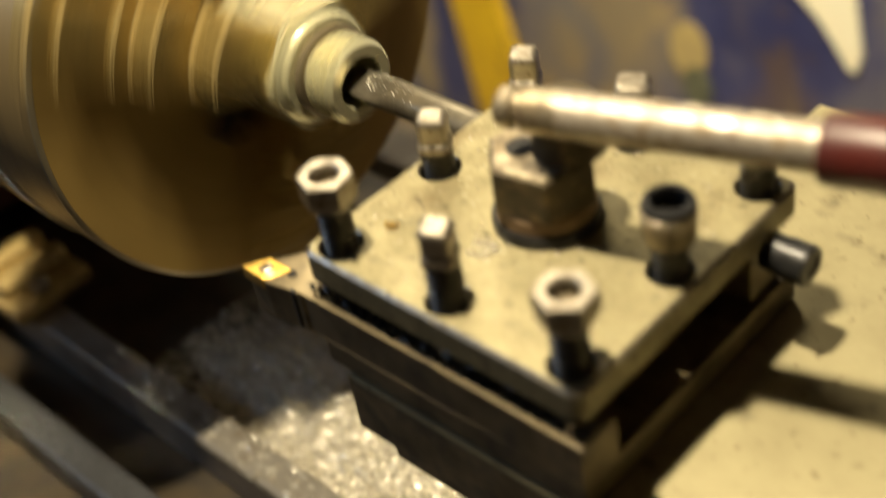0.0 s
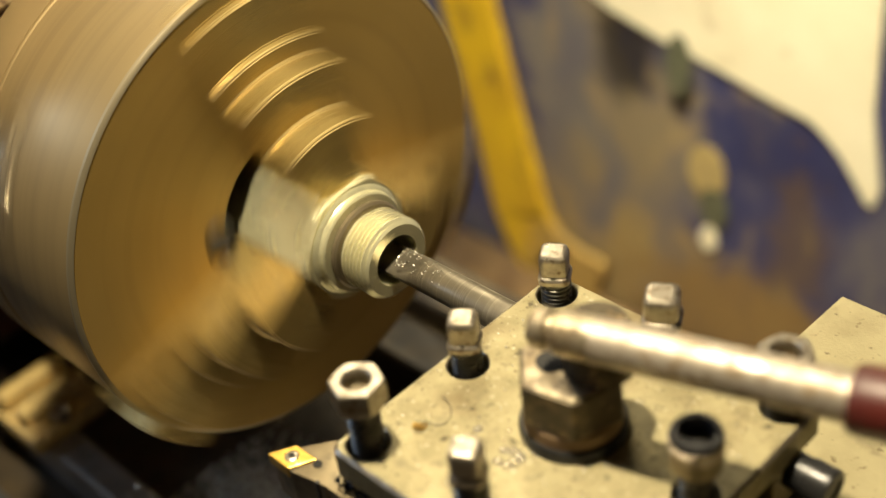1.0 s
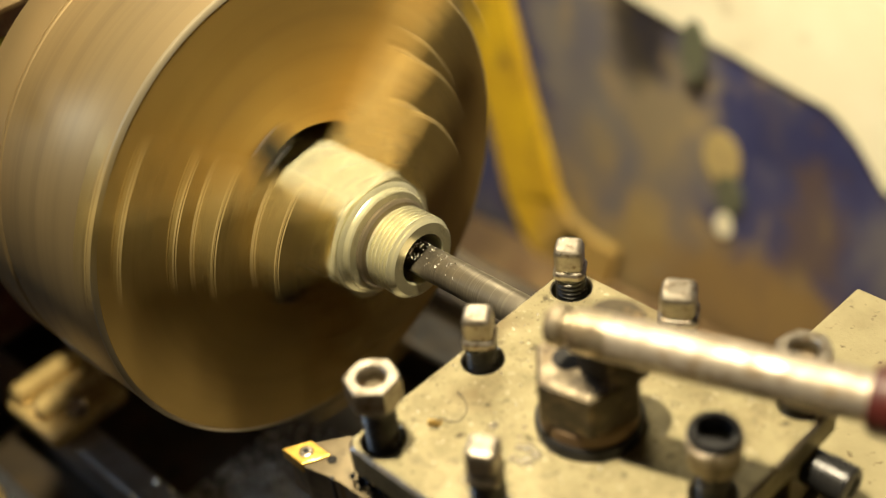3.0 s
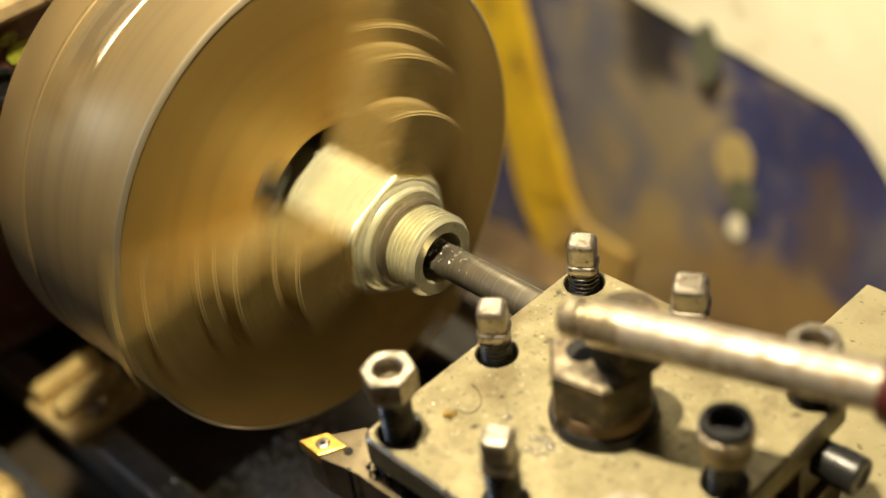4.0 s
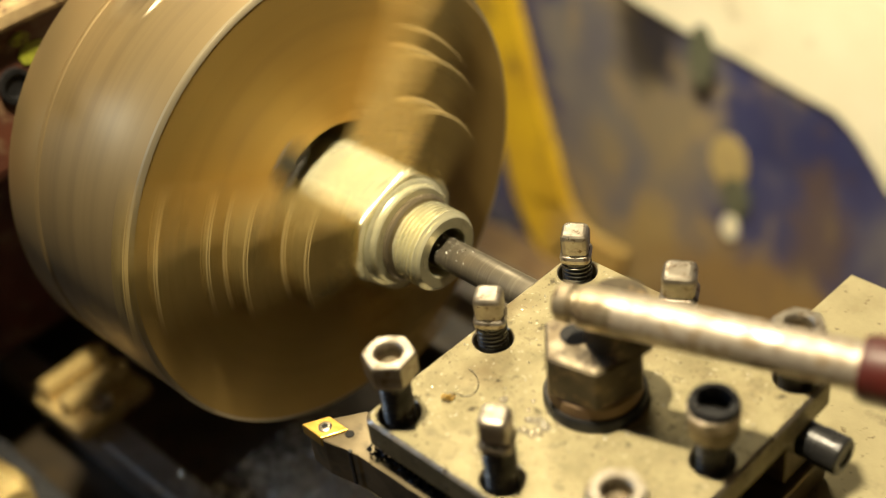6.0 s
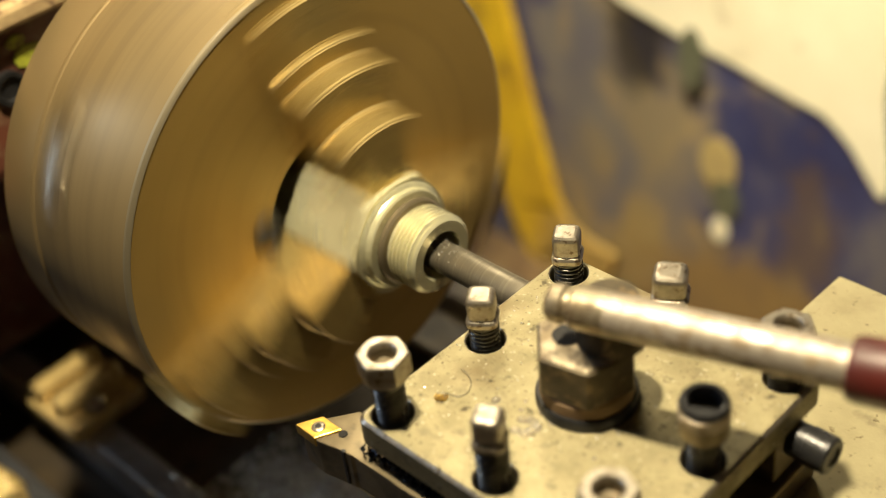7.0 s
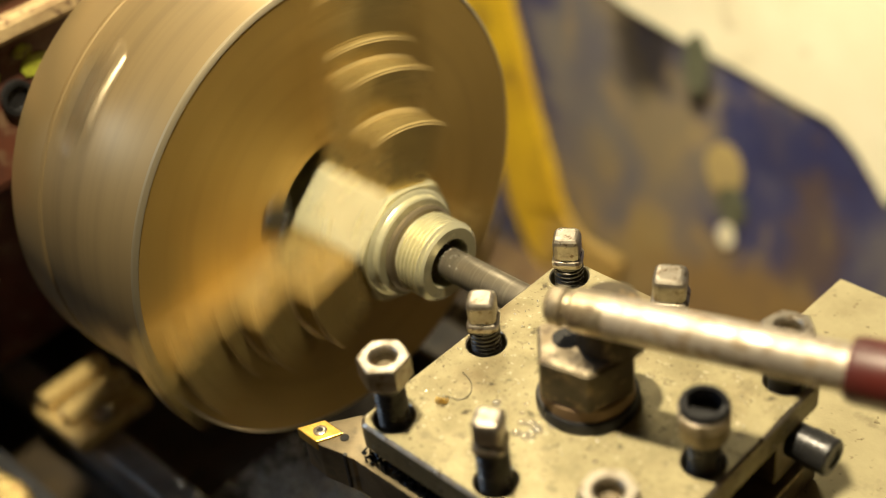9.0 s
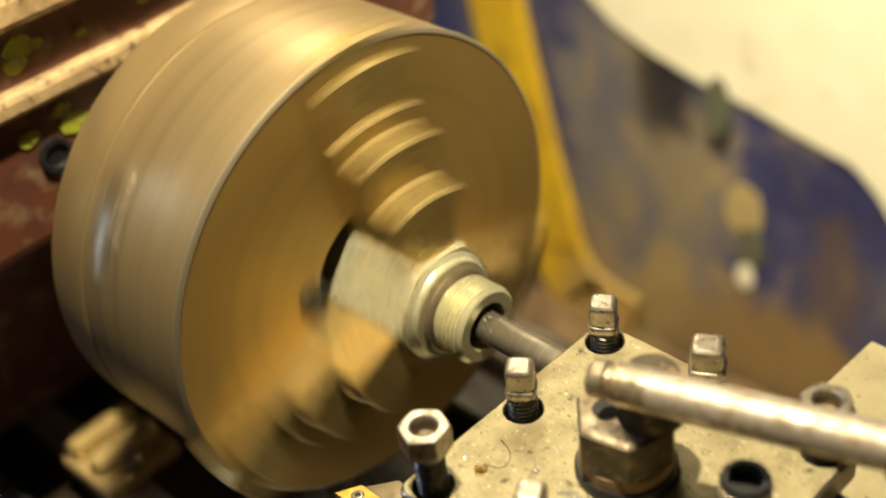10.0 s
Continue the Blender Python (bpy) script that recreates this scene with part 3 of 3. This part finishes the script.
def build_lever():
    lever = carried(thing("clamp_lever", "steel clamping lever with hexagonal hub and dark red grip", "clamp lever"))
    part("washer", turned([(0.0002, 0.0), (0.0002, 0.0166), (0.003, 0.0166), (0.0042, 0.0158), (0.0042, 0)], 40, UP), BLACK, lever, "oily black collar")
    part("rust_ring", turned([(0.0043, 0.0), (0.0043, 0.0152), (0.0086, 0.0150), (0.0094, 0.0140), (0.0094, 0)], 40, UP), RUST, lever, "rusty brown ring")
    # Dark sides and a lighter cap put the overhead light into the hub colours.
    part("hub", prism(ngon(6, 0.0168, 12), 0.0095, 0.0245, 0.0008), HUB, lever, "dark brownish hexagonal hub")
    # Cap darker than the plate: the rod's shadow is in its colour.
    part("hub_top", prism(ngon(6, 0.0158, 12), 0.0246, 0.0252, 0.0003), STAIN_AND_SHADE, lever, "top face of the hub, coloured lighter as if lit")
    part("neck", turned([(0.0253, 0), (0.0253, 0.0112), (0.030, 0.0106), (0.036, 0.0096), (0.041, 0.0086), (0.0415, 0)], 32, pose(0.0065, 0.0055, 0) @ UP), HUB, lever)
    # Black disc on the hub top stands for the shaded gap under the rod.
    part("slot", turned([(0.0251, 0), (0.0251, 0.0044), (0.0255, 0.0046), (0.0255, 0)], 20, pose(-0.0048, -0.0028, 0) @ UP), HOLE_BLACK, lever, "black disc for the shaded slot")
    a, b = Vector((-0.003, -0.0075, 0.0425)), Vector((0.0796, 0.0177, 0.0446))
    d = (b - a).normalized()
    q = d.to_track_quat("X", "Z").to_matrix().to_4x4()
    length = (b - a).length
    m = Matrix.Translation(a) @ q
    part("rod_end", turned([(-0.003, 0), (-0.003, 0.0045), (-0.0015, 0.0060), (0.002, 0.0063), (0.0032, 0.0054), (0.0042, 0.0054), (0.0056, 0.0066), (0.016, 0.0068), (0.016, 0)], 40, m), STAIN_AND_SHADE, lever, "brown stained rod end")
    part("rod", turned([(0.0161, 0), (0.0161, 0.0068), (length, 0.0068), (length, 0)], 40, m), ROD, lever, "polished steel rod")
    part("grip", turned([(length - 0.001, 0.0069), (length - 0.001, 0.0085), (length + 0.001, 0.0093), (length + 0.03, 0.0100), (length + 0.075, 0.0105), (length + 0.082, 0.008), (length + 0.084, 0)], 40, m), GRIP, lever, "dark red plastic grip")


def build_tool_holder():
    tool = carried(thing("turning_tool", "dark steel turning tool holder with a gold insert", "turning tool"))
    top = -0.0178
    plan = [(-0.0798, -0.0570), (-0.0757, -0.0488), (-0.0690, -0.0390), (0.0535, -0.0390), (0.0535, -0.0544), (-0.0560, -0.0544), (-0.0566, -0.0552), (-0.0610, -0.0556), (-0.0700, -0.0577)]
    holder = part("holder", prism(plan, -0.0346, top - 0.0006, 0.0005), SIDE, tool, "dark grey steel holder")
    # Black block flush with the holder draws the notch's shade.
    part("chip_notch", box((-0.0606, -0.0560, -0.0340), (-0.0590, -0.0546, top - 0.0004), 0.0003), BLACK, holder, "dark block for the shaded notch")
    insert = part("insert", prism([(-0.0814, -0.0578), (-0.0766, -0.0492), (-0.0668, -0.0494), (-0.0713, -0.0580)], top - 0.0040, top + 0.0004, 0.0003), GOLD, tool, "gold-coated rhombic insert")
    part("insert_screw", turned([(top + 0.0002, 0.0025), (top + 0.0006, 0.0024), (top + 0.0009, 0.0019), (top + 0.0009, 0.0012), (top + 0.0005, 0.0010), (top + 0.0005, 0)], 20, pose(-0.0740, -0.0536, 0) @ UP), SCREW, insert, "small star-socket screw")
    # Black disc on the holder; the hole's shade is its colour.
    part("relief_notch", turned([(top - 0.0009, 0), (top - 0.0009, 0.0016), (top - 0.0003, 0.0016), (top - 0.0003, 0)], 16, pose(-0.0655, -0.0502, 0) @ UP), HOLE_BLACK, holder, "black disc for the shaded relief hole by the insert")
    star = [((0.0014 if k % 2 else 0.0006) * math.cos(k * math.pi / 6), (0.0014 if k % 2 else 0.0006) * math.sin(k * math.pi / 6)) for k in range(12)]
    # Raised black star; the shade inside the socket is its colour.
    part("star_socket", prism(star, top + 0.00055, top + 0.00094, m=pose(-0.0740, -0.0536, 0)), BLACK, insert, "black star for the shaded socket")


def build_boring_bar():
    bar = carried(thing("boring_bar", "dark ground steel boring bar clamped in the tool post", "boring bar"))
    m = pose(0, 0.038, -0.0164)
    bm = bmesh.new()
    sides, rings = 32, []
    for x, cut in ((-0.150, 0.0005), (-0.1150, 0.0005), (-0.106, 0.0045), (-0.101, 0.0066), (0.052, 0.0066)):
        s = 1.0
        rings.append([bm.verts.new((x, 0.0064 * s * math.cos(2 * math.pi * k / sides), min(cut, 0.0064 * s * math.sin(2 * math.pi * k / sides)))) for k in range(sides)])
    for a, b in zip(rings, rings[1:]):
        for k in range(sides):
            f = bm.faces.new((a[k], a[(k + 1) % sides], b[(k + 1) % sides], b[k]))
            f.smooth = True
    bm.faces.new(rings[0])
    bm.faces.new(rings[-1])
    bm.transform(pose(0, 0, 0, 18, 0, 0))
    part("shaft", bm, BAR, bar).matrix_local = m
    # Rear end darker than the shaft: the plate's shade is in the colour.
    rear = turned([(0.0521, 0), (0.0521, 0.0060), (0.0575, 0.0060), (0.0577, 0.0064), (0.0655, 0.0064), (0.0663, 0.0057), (0.0663, 0.0036), (0.0657, 0.0030), (0.0657, 0)], 32)
    part("rear_end", rear, BLACK, bar, "rear end coloured dark for the plate shade").matrix_local = m
    part("sleeve", box((-0.050, 0.0315, -0.0346), (0.050, 0.0470, -0.0108), 0.0008), SIDE, bar, "dark square clamping sleeve")


def build_slides():
    top = carried(thing("compound_slide", "machined cast-iron compound slide under the tool post", "compound slide"))
    # Thin pale cap; the body below it takes a darker steel.
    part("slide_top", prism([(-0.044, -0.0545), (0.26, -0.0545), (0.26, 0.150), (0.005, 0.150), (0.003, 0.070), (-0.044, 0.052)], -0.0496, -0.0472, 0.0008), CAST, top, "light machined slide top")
    part("slide_body", prism([(-0.044, -0.0545), (0.26, -0.0545), (0.26, 0.150), (0.005, 0.150), (0.003, 0.070), (-0.044, 0.052)], -0.0720, -0.0497, 0.0008), SIDE, top, "slide body, darker than its top")
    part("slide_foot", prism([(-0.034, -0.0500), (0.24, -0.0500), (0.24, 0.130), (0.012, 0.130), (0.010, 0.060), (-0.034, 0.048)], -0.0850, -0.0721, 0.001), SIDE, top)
    part("swivel_base", turned([(-0.135, 0), (-0.135, 0.070), (-0.0852, 0.070), (-0.0852, 0)], 56, pose(0.040, 0.01, 0) @ UP), SIDE, top)
    cross = carried(thing("cross_slide", "dark cast-iron cross slide on the saddle", "cross slide"))
    part("slide_body", box((-0.02, -0.20, -0.165), (0.11, 0.20, -0.1352), 0.004), BED, cross)
    saddle = carried(thing("saddle", "dark cast-iron saddle riding on the bed ways", "saddle"))
    part("saddle_body", box((-0.03, -0.11, -0.1953), (0.16, 0.20, -0.1653), 0.004), BED, saddle)


build_slides()
build_tool_post()
build_lever()
build_tool_holder()
build_boring_bar()


# ---- chuck and workpiece, which turn ----
def build_chuck():
    chuck = thing("lathe_chuck", "steel three-jaw lathe chuck turning at speed", "lathe chuck", pose(0, 0, AXIS))
    SPUN.append(chuck)
    body = [(-0.100, 0.030), (-0.100, 0.088), (-0.098, 0.090), (-0.086, 0.090), (-0.086, 0.1005), (-0.084, 0.1025), (-0.064, 0.1025), (-0.0636, 0.1020), (-0.0624, 0.1020),
            (-0.0620, 0.1025), (-0.0022, 0.1025), (-0.0014, 0.1022), (-0.0012, 0.1014), (-0.0014, 0.0990), (-0.0014, 0.0340)]
    part("body", turned(body, 128), CHUCK, chuck, "turned steel chuck body")
    # Face in a browner colour than the body.
    part("face", turned([(-0.0010, 0.1010), (0.0, 0.1006), (0.0, 0.0345), (-0.0012, 0.0335), (-0.06, 0.0335)], 128), FACE, chuck, "brown mottled turned face")
    # Bore tube in black, so its inner shade is painted on.
    part("bore", turned([(-0.0014, 0.0334), (-0.0595, 0.0334), (-0.0595, 0.0)], 48), BLACK, chuck, "bore tube coloured black for its shade")
    # Rim ring lighter than the body, to draw the edge highlight.
    part("rim_edge", turned([(-0.0022, 0.1020), (-0.0020, 0.1027), (-0.0010, 0.1025), (0.0001, 0.1013), (0.0002, 0.1008), (-0.0008, 0.1006)], 128), RIM_HIGHLIGHT, chuck, "front rim with its highlight in the colour")
    part("rear_ring", turned([(-0.0855, 0.1000), (-0.0855, 0.1024), (-0.0840, 0.1029), (-0.0665, 0.1029), (-0.0650, 0.1027), (-0.0648, 0.1000)], 128), CHUCK, chuck, "polished rear ring")
    steps = [(0.0226, 0.0358), (0.0488, 0.0358), (0.0496, 0.0350), (0.0498, 0.0236), (0.0512, 0.0228), (0.0672, 0.0228), (0.0680, 0.0220), (0.0684, 0.0118),
             (0.0696, 0.0112), (0.0758, 0.0112), (0.0766, 0.0104), (0.0772, 0.0084), (0.0962, 0.0082), (0.0972, 0.0074), (0.0976, 0.0046), (0.1060, 0.0042), (0.1074, 0.0030)]
    for k in range(3):
        jaw = bmesh.new()
        w = 0.0156
        prof = [(-0.013, 0.0226)] + [(x, r) for r, x in steps] + [(-0.005, 0.1074), (-0.006, 0.1020), (-0.013, 0.1000)]
        rows = []
        for c in range(9):
            u = c / 4 - 1
            rows.append([])
            for i, (x, r) in enumerate(prof):
                y = u * w * (0.75 if i in (0, 1) else 1)
                rows[-1].append(jaw.verts.new((x, y, math.sqrt(r * r - y * y))))
        n = len(prof)
        jaw.faces.new(rows[0])
        jaw.faces.new(rows[-1][::-1])
        for a, b in zip(rows, rows[1:]):
            for i in range(n):
                jaw.faces.new((a[i], b[i], b[(i + 1) % n], a[(i + 1) % n]))
        bmesh.ops.recalc_face_normals(jaw, faces=jaw.faces)
        sharp = [e for e in jaw.edges if len(e.link_faces) == 2 and e.calc_face_angle(0) > 0.7]
        bmesh.ops.bevel(jaw, geom=sharp, offset=0.0005, segments=2, affect="EDGES", clamp_overlap=True)
        j = part("jaw", jaw, JAW, chuck, "stepped hardened jaw")
        j.matrix_local = pose(0, 0, 0, 120 * k, 0, 0)
        # Outward chamfers take the glint colour.
        j.data.materials.append(JAW_GLINT)
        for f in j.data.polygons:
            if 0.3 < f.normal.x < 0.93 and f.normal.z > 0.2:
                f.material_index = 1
        s = part("key_socket", turned([(0.1018, 0.0112), (0.1030, 0.0108), (0.1036, 0.0100), (0.1027, 0.0076), (0.1027, 0)], 28, UP), SHINY, chuck, "bright ground key socket")
        s.matrix_local = pose(0, 0, 0, 120 * k + 60, 0, 0) @ pose(-0.0495, 0, 0)
        # Raised black square; the recess's shade is in its colour.
        part("square_recess", prism(rounded_square(0.0048, 0.0006, 2), 0.1024, 0.1029), HOLE_BLACK, s, "black square for the shaded recess")
        # Raised black disc puts the shade of a bolt hole on the face.
        h = part("face_bolt", turned([(0.0003, 0.0075), (0.0012, 0.0068), (0.0012, 0.0050), (0.0006, 0.0046), (0.0006, 0)], 20), BLACK, chuck, "black disc for the shaded bolt hole")
        h.matrix_local = pose(0, 0, 0, 120 * k + 82, 0, 0) @ pose(0, 0, 0.037)


def build_fitting():
    fit = thing("threaded_fitting", "zinc-plated hexagonal steel fitting with a threaded end held in the jaws", "pipe fitting", pose(0, 0, AXIS))
    SPUN.append(fit)
    hexa = prism(ngon(6, 0.0265, 30), -0.015, 0.0372, 0.0006, m=pose(0, 0, 0, 0, 90, 0))
    part("hexagon", hexa, ZINC, fit)
    body = [(0.0368, 0.010), (0.0368, 0.0229), (0.0374, 0.0236), (0.0392, 0.0224), (0.0398, 0.0210), (0.0404, 0.0207), (0.0420, 0.0207), (0.0426, 0.0201), (0.0428, 0.0152), (0.0470, 0.0150)]
    body += thread_profile(0.0474, 0.0598, 0.0166, 0.0020, 0.0016) + [(0.0602, 0.0158), (0.0612, 0.0147), (0.0612, 0.0104), (0.0602, 0.0098), (0.0368, 0.0097)]
    end = part("threaded_end", turned(body, 96), ZINC, fit, "zinc-plated thread with a seal groove")
    part("seal_ring", turned([(0.0430, 0.0153), (0.0430, 0.0172), (0.0438, 0.0181), (0.0452, 0.0181), (0.0460, 0.0172), (0.0462, 0.0153)], 72), SEAL, end, "stained dull ring in the groove")
    rim = [(r * math.cos(math.pi / 3 * k + a), r * math.sin(math.pi / 3 * k + a)) for k in range(6) for r, a in ((0.0236, -0.42), (0.0254, 0.0), (0.0236, 0.42))]
    part("chamfered_edge", prism([(x * math.cos(math.pi / 6) - y * math.sin(math.pi / 6), x * math.sin(math.pi / 6) + y * math.cos(math.pi / 6)) for x, y in rim], 0.0372, 0.0386, 0.0, m=pose(0, 0, 0, 0, 90, 0)), ZINC, fit)


build_chuck()
build_fitting()


# ---- swarf ----
def build_swarf():
    """Loose chips, dense where they have piled up before the slide."""
    rng = random.Random(11)
    verts, faces = [], []

    def depth(x, y):
        return 0.017 * math.exp(-((x - 0.036) / 0.085) ** 2 - ((y + 0.026) / 0.030) ** 2)
    for i in range(52000):
        x, y = rng.uniform(-0.10, 0.17), rng.uniform(-0.079, 0.03)
        d = depth(x, y)
        on_way = y < -0.0605
        if rng.random() > (0.035 if on_way else 0.05 + d / 0.011):
            continue
        c = Vector((x, y, max(0.8957 + d * rng.uniform(0.72, 1.0), 0.9203 if on_way else 0)))
        q = Euler([rng.uniform(0, 6.28) for _ in range(3)]).to_matrix()
        l, w, h = rng.uniform(0.0005, 0.0019), rng.uniform(0.0004, 0.0011), rng.uniform(0.0002, 0.0006)
        base = len(verts)
        for sx, sy, sz in ((-1, -1, -1), (1, -1, -0.2), (1, 1, -1), (-1, 1, -0.2), (0, 0, 1)):
            verts.append(c + q @ Vector((sx * l, sy * w, sz * h)))
        for f in ((0, 1, 4), (1, 2, 4), (2, 3, 4), (3, 0, 4), (0, 2, 1), (0, 3, 2)):
            faces.append([base + k for k in f])
    n, m = 60, 36
    base = len(verts)
    for i in range(n + 1):
        for j in range(m + 1):
            x, y = -0.06 + 0.22 * i / n, -0.0598 + 0.09 * j / m
            verts.append(Vector((x, y, 0.8945 + 0.84 * depth(x, y) + 0.0020 * noise.noise((x * 350, y * 350, 0)))))
    for i in range(n):
        for j in range(m):
            a = base + i * (m + 1) + j
            faces.append([a, a + m + 1, a + m + 2, a + 1])
    me = bpy.data.meshes.new("swarf")
    me.from_pydata(verts, [], faces)
    me.materials.append(CHIP)
    me.materials.append(HEAP)
    for f in me.polygons[len(faces) - n * m:]:
        f.material_index = 1
    tagged(new("swarf", me), "bright heap of small steel chips on the bed", "swarf", kind="stuff")


build_swarf()


def curl(name, label, points, r, mat):
    """A thin curled chip along the points, carried with the tool post."""
    c = bpy.data.curves.new(name, "CURVE")
    c.dimensions, c.bevel_depth, c.bevel_resolution = "3D", r, 1
    s = c.splines.new("POLY")
    s.points.add(len(points) - 1)
    for p, q in zip(s.points, points):
        p.co = (*q, 1)
    c.materials.append(mat)
    ob = tagged(new(name, c), label, "chip")
    return carried(ob)


def scatter(name, label, category, places, size, mat, seed):
    """Small flakes at random about the places, carried with the tool post."""
    rng = random.Random(seed)
    verts, faces = [], []
    for c in places(rng):
        q = Euler([rng.uniform(0, 6.28) for _ in range(3)]).to_matrix()
        l, w, h = size * rng.uniform(0.5, 1.3), size * rng.uniform(0.3, 0.8), size * rng.uniform(0.15, 0.4)
        base = len(verts)
        for sx, sy, sz in ((-1, -1, -1), (1, -1, -0.2), (1, 1, -1), (-1, 1, -0.2), (0, 0, 1)):
            verts.append(Vector(c) + q @ Vector((sx * l, sy * w, sz * h)))
        for f in ((0, 1, 4), (1, 2, 4), (2, 3, 4), (3, 0, 4), (0, 2, 1), (0, 3, 2)):
            faces.append([base + k for k in f])
    me = bpy.data.meshes.new(name)
    me.from_pydata(verts, [], faces)
    me.materials.append(mat)
    return carried(tagged(new(name, me), label, category, kind="stuff"))


scatter("oily_chips", "dark oily chips lodged between tool holder and plate", "chips",
        lambda rng: [(rng.uniform(-0.054, 0.045), rng.uniform(-0.0528, -0.040), -0.0181 + rng.random() ** 2 * 0.0035) for _ in range(1300)], 0.0010, OILY, 5)
scatter("bar_chips", "tiny bright chips clinging to the boring bar", "chips",
        lambda rng: [(x, 0.038 - 0.0066 * math.sin(a), -0.0164 + 0.0066 * math.cos(a)) for x, a in ((-0.114 + 0.024 * rng.random() ** 2.4, rng.uniform(-0.6, 1.0)) for _ in range(90))], 0.00038, CHIP, 6)
scatter("plate_chips", "tiny bright chips on the tool post plate", "chips",
        lambda rng: [(rng.uniform(-0.05, 0.05), rng.uniform(-0.05, 0.05), 0.0003) for _ in range(70)], 0.00045, CHIP, 7)


def build_oil_drops():
    rng = random.Random(9)
    bm = bmesh.new()
    for _ in range(26):
        x, y = rng.gauss(-0.006, 0.007), rng.gauss(-0.019, 0.006)
        r = rng.uniform(0.0007, 0.0022)
        turned([(0.0, 0), (0.0, r), (r * 0.12, r * 0.85), (r * 0.2, r * 0.4), (r * 0.22, 0)], 14, pose(x, y, 0.00005) @ UP, bm=bm)
    ob = part("oil_drops", bm, OIL)
    carried(tagged(ob, "clear oil drops on the tool post plate", "oil", kind="stuff"))


OIL, _, _, wet = material("clear_oil")
wet.inputs["Base Color"].default_value = (0.95, 0.88, 0.70, 1)
wet.inputs["Roughness"].default_value = 0.06
wet.inputs["Transmission Weight"].default_value = 0.85
wet.inputs["IOR"].default_value = 1.47
build_oil_drops()


def wire(points, n=6):
    """Points along a smooth line through the given ones."""
    out = []
    for i in range(len(points) - 1):
        p = [Vector(points[max(0, min(len(points) - 1, i + d))]) for d in (-1, 0, 1, 2)]
        for k in range(n):
            f = k / n
            out.append(0.5 * (2 * p[1] + (p[2] - p[0]) * f + (2 * p[0] - 5 * p[1] + 4 * p[2] - p[3]) * f * f + (3 * p[1] - p[0] - 3 * p[2] + p[3]) * f ** 3))
    return out + [Vector(points[-1])]


curl("hair_chip", "thin curled steel hair chip lying on the tool post",
     wire([(-0.0399, -0.0162, 0.0009), (-0.036, -0.0169, 0.0004), (-0.0325, -0.0198, 0.0003), (-0.0312, -0.0236, 0.0003), (-0.0329, -0.0262, 0.0004), (-0.0355, -0.0269, 0.0006), (-0.0367, -0.0288, 0.0008)]), 0.00013, THREAD)
curl("curled_chip", "small shiny curled steel chip on the tool post",
     [(-0.0375 + 0.00020 * a, -0.0312 + 0.00012 * a + 0.0009 * math.cos(a * 1.3), 0.0013 + 0.0009 * math.sin(a * 1.3)) for a in range(16)], 0.00036, GOLD)


# ---- moving ----
# Slow drift of the turning, in degrees, over the steady 120 degrees a tenth of a second.
DRIFT = [(0, -184), (0.1, -159), (0.2, -133), (0.3, -93), (0.4, -54.7), (0.5, -22.3), (0.6, 10), (1, 123), (1.4, 240.8), (1.8, 355), (2.3, 481.8),
         (2.8, 611.2), (3.1, 688), (4.3, 1009), (4.8, 1129), (5.3, 1249), (5.5, 1292), (5.7, 1342), (6.8, 1534), (7, 1560.2), (7.1, 1580.4), (7.2, 1602.5),
         (7.3, 1620.6), (7.4, 1632.8), (7.5, 1642.9), (7.6, 1651), (7.7, 1656.5), (7.8, 1659), (8, 1661), (8.5, 1663), (9, 1664), (9.5, 1665), (9.7, 1665),
         (9.8, 1669), (9.9, 1676), (10, 1678)]


def drift(t):
    for (a, p), (b, q) in zip(DRIFT, DRIFT[1:]):
        if a <= t <= b:
            return p + (q - p) * (t - a) / (b - a)
    return DRIFT[-1][1]


def motions():
    for ob in CARRIED:
        walk(ob, [(t, pose(x, POST_Y, POST_Z)) for t, x in FEED])
    turns = [(k / 30, 40.0 * k + drift(k / 30)) for k in range(301)]
    for ob in SPUN:
        walk(ob, [(t, pose(0, 0, AXIS, a, 0, 0)) for t, a in turns])


motions()
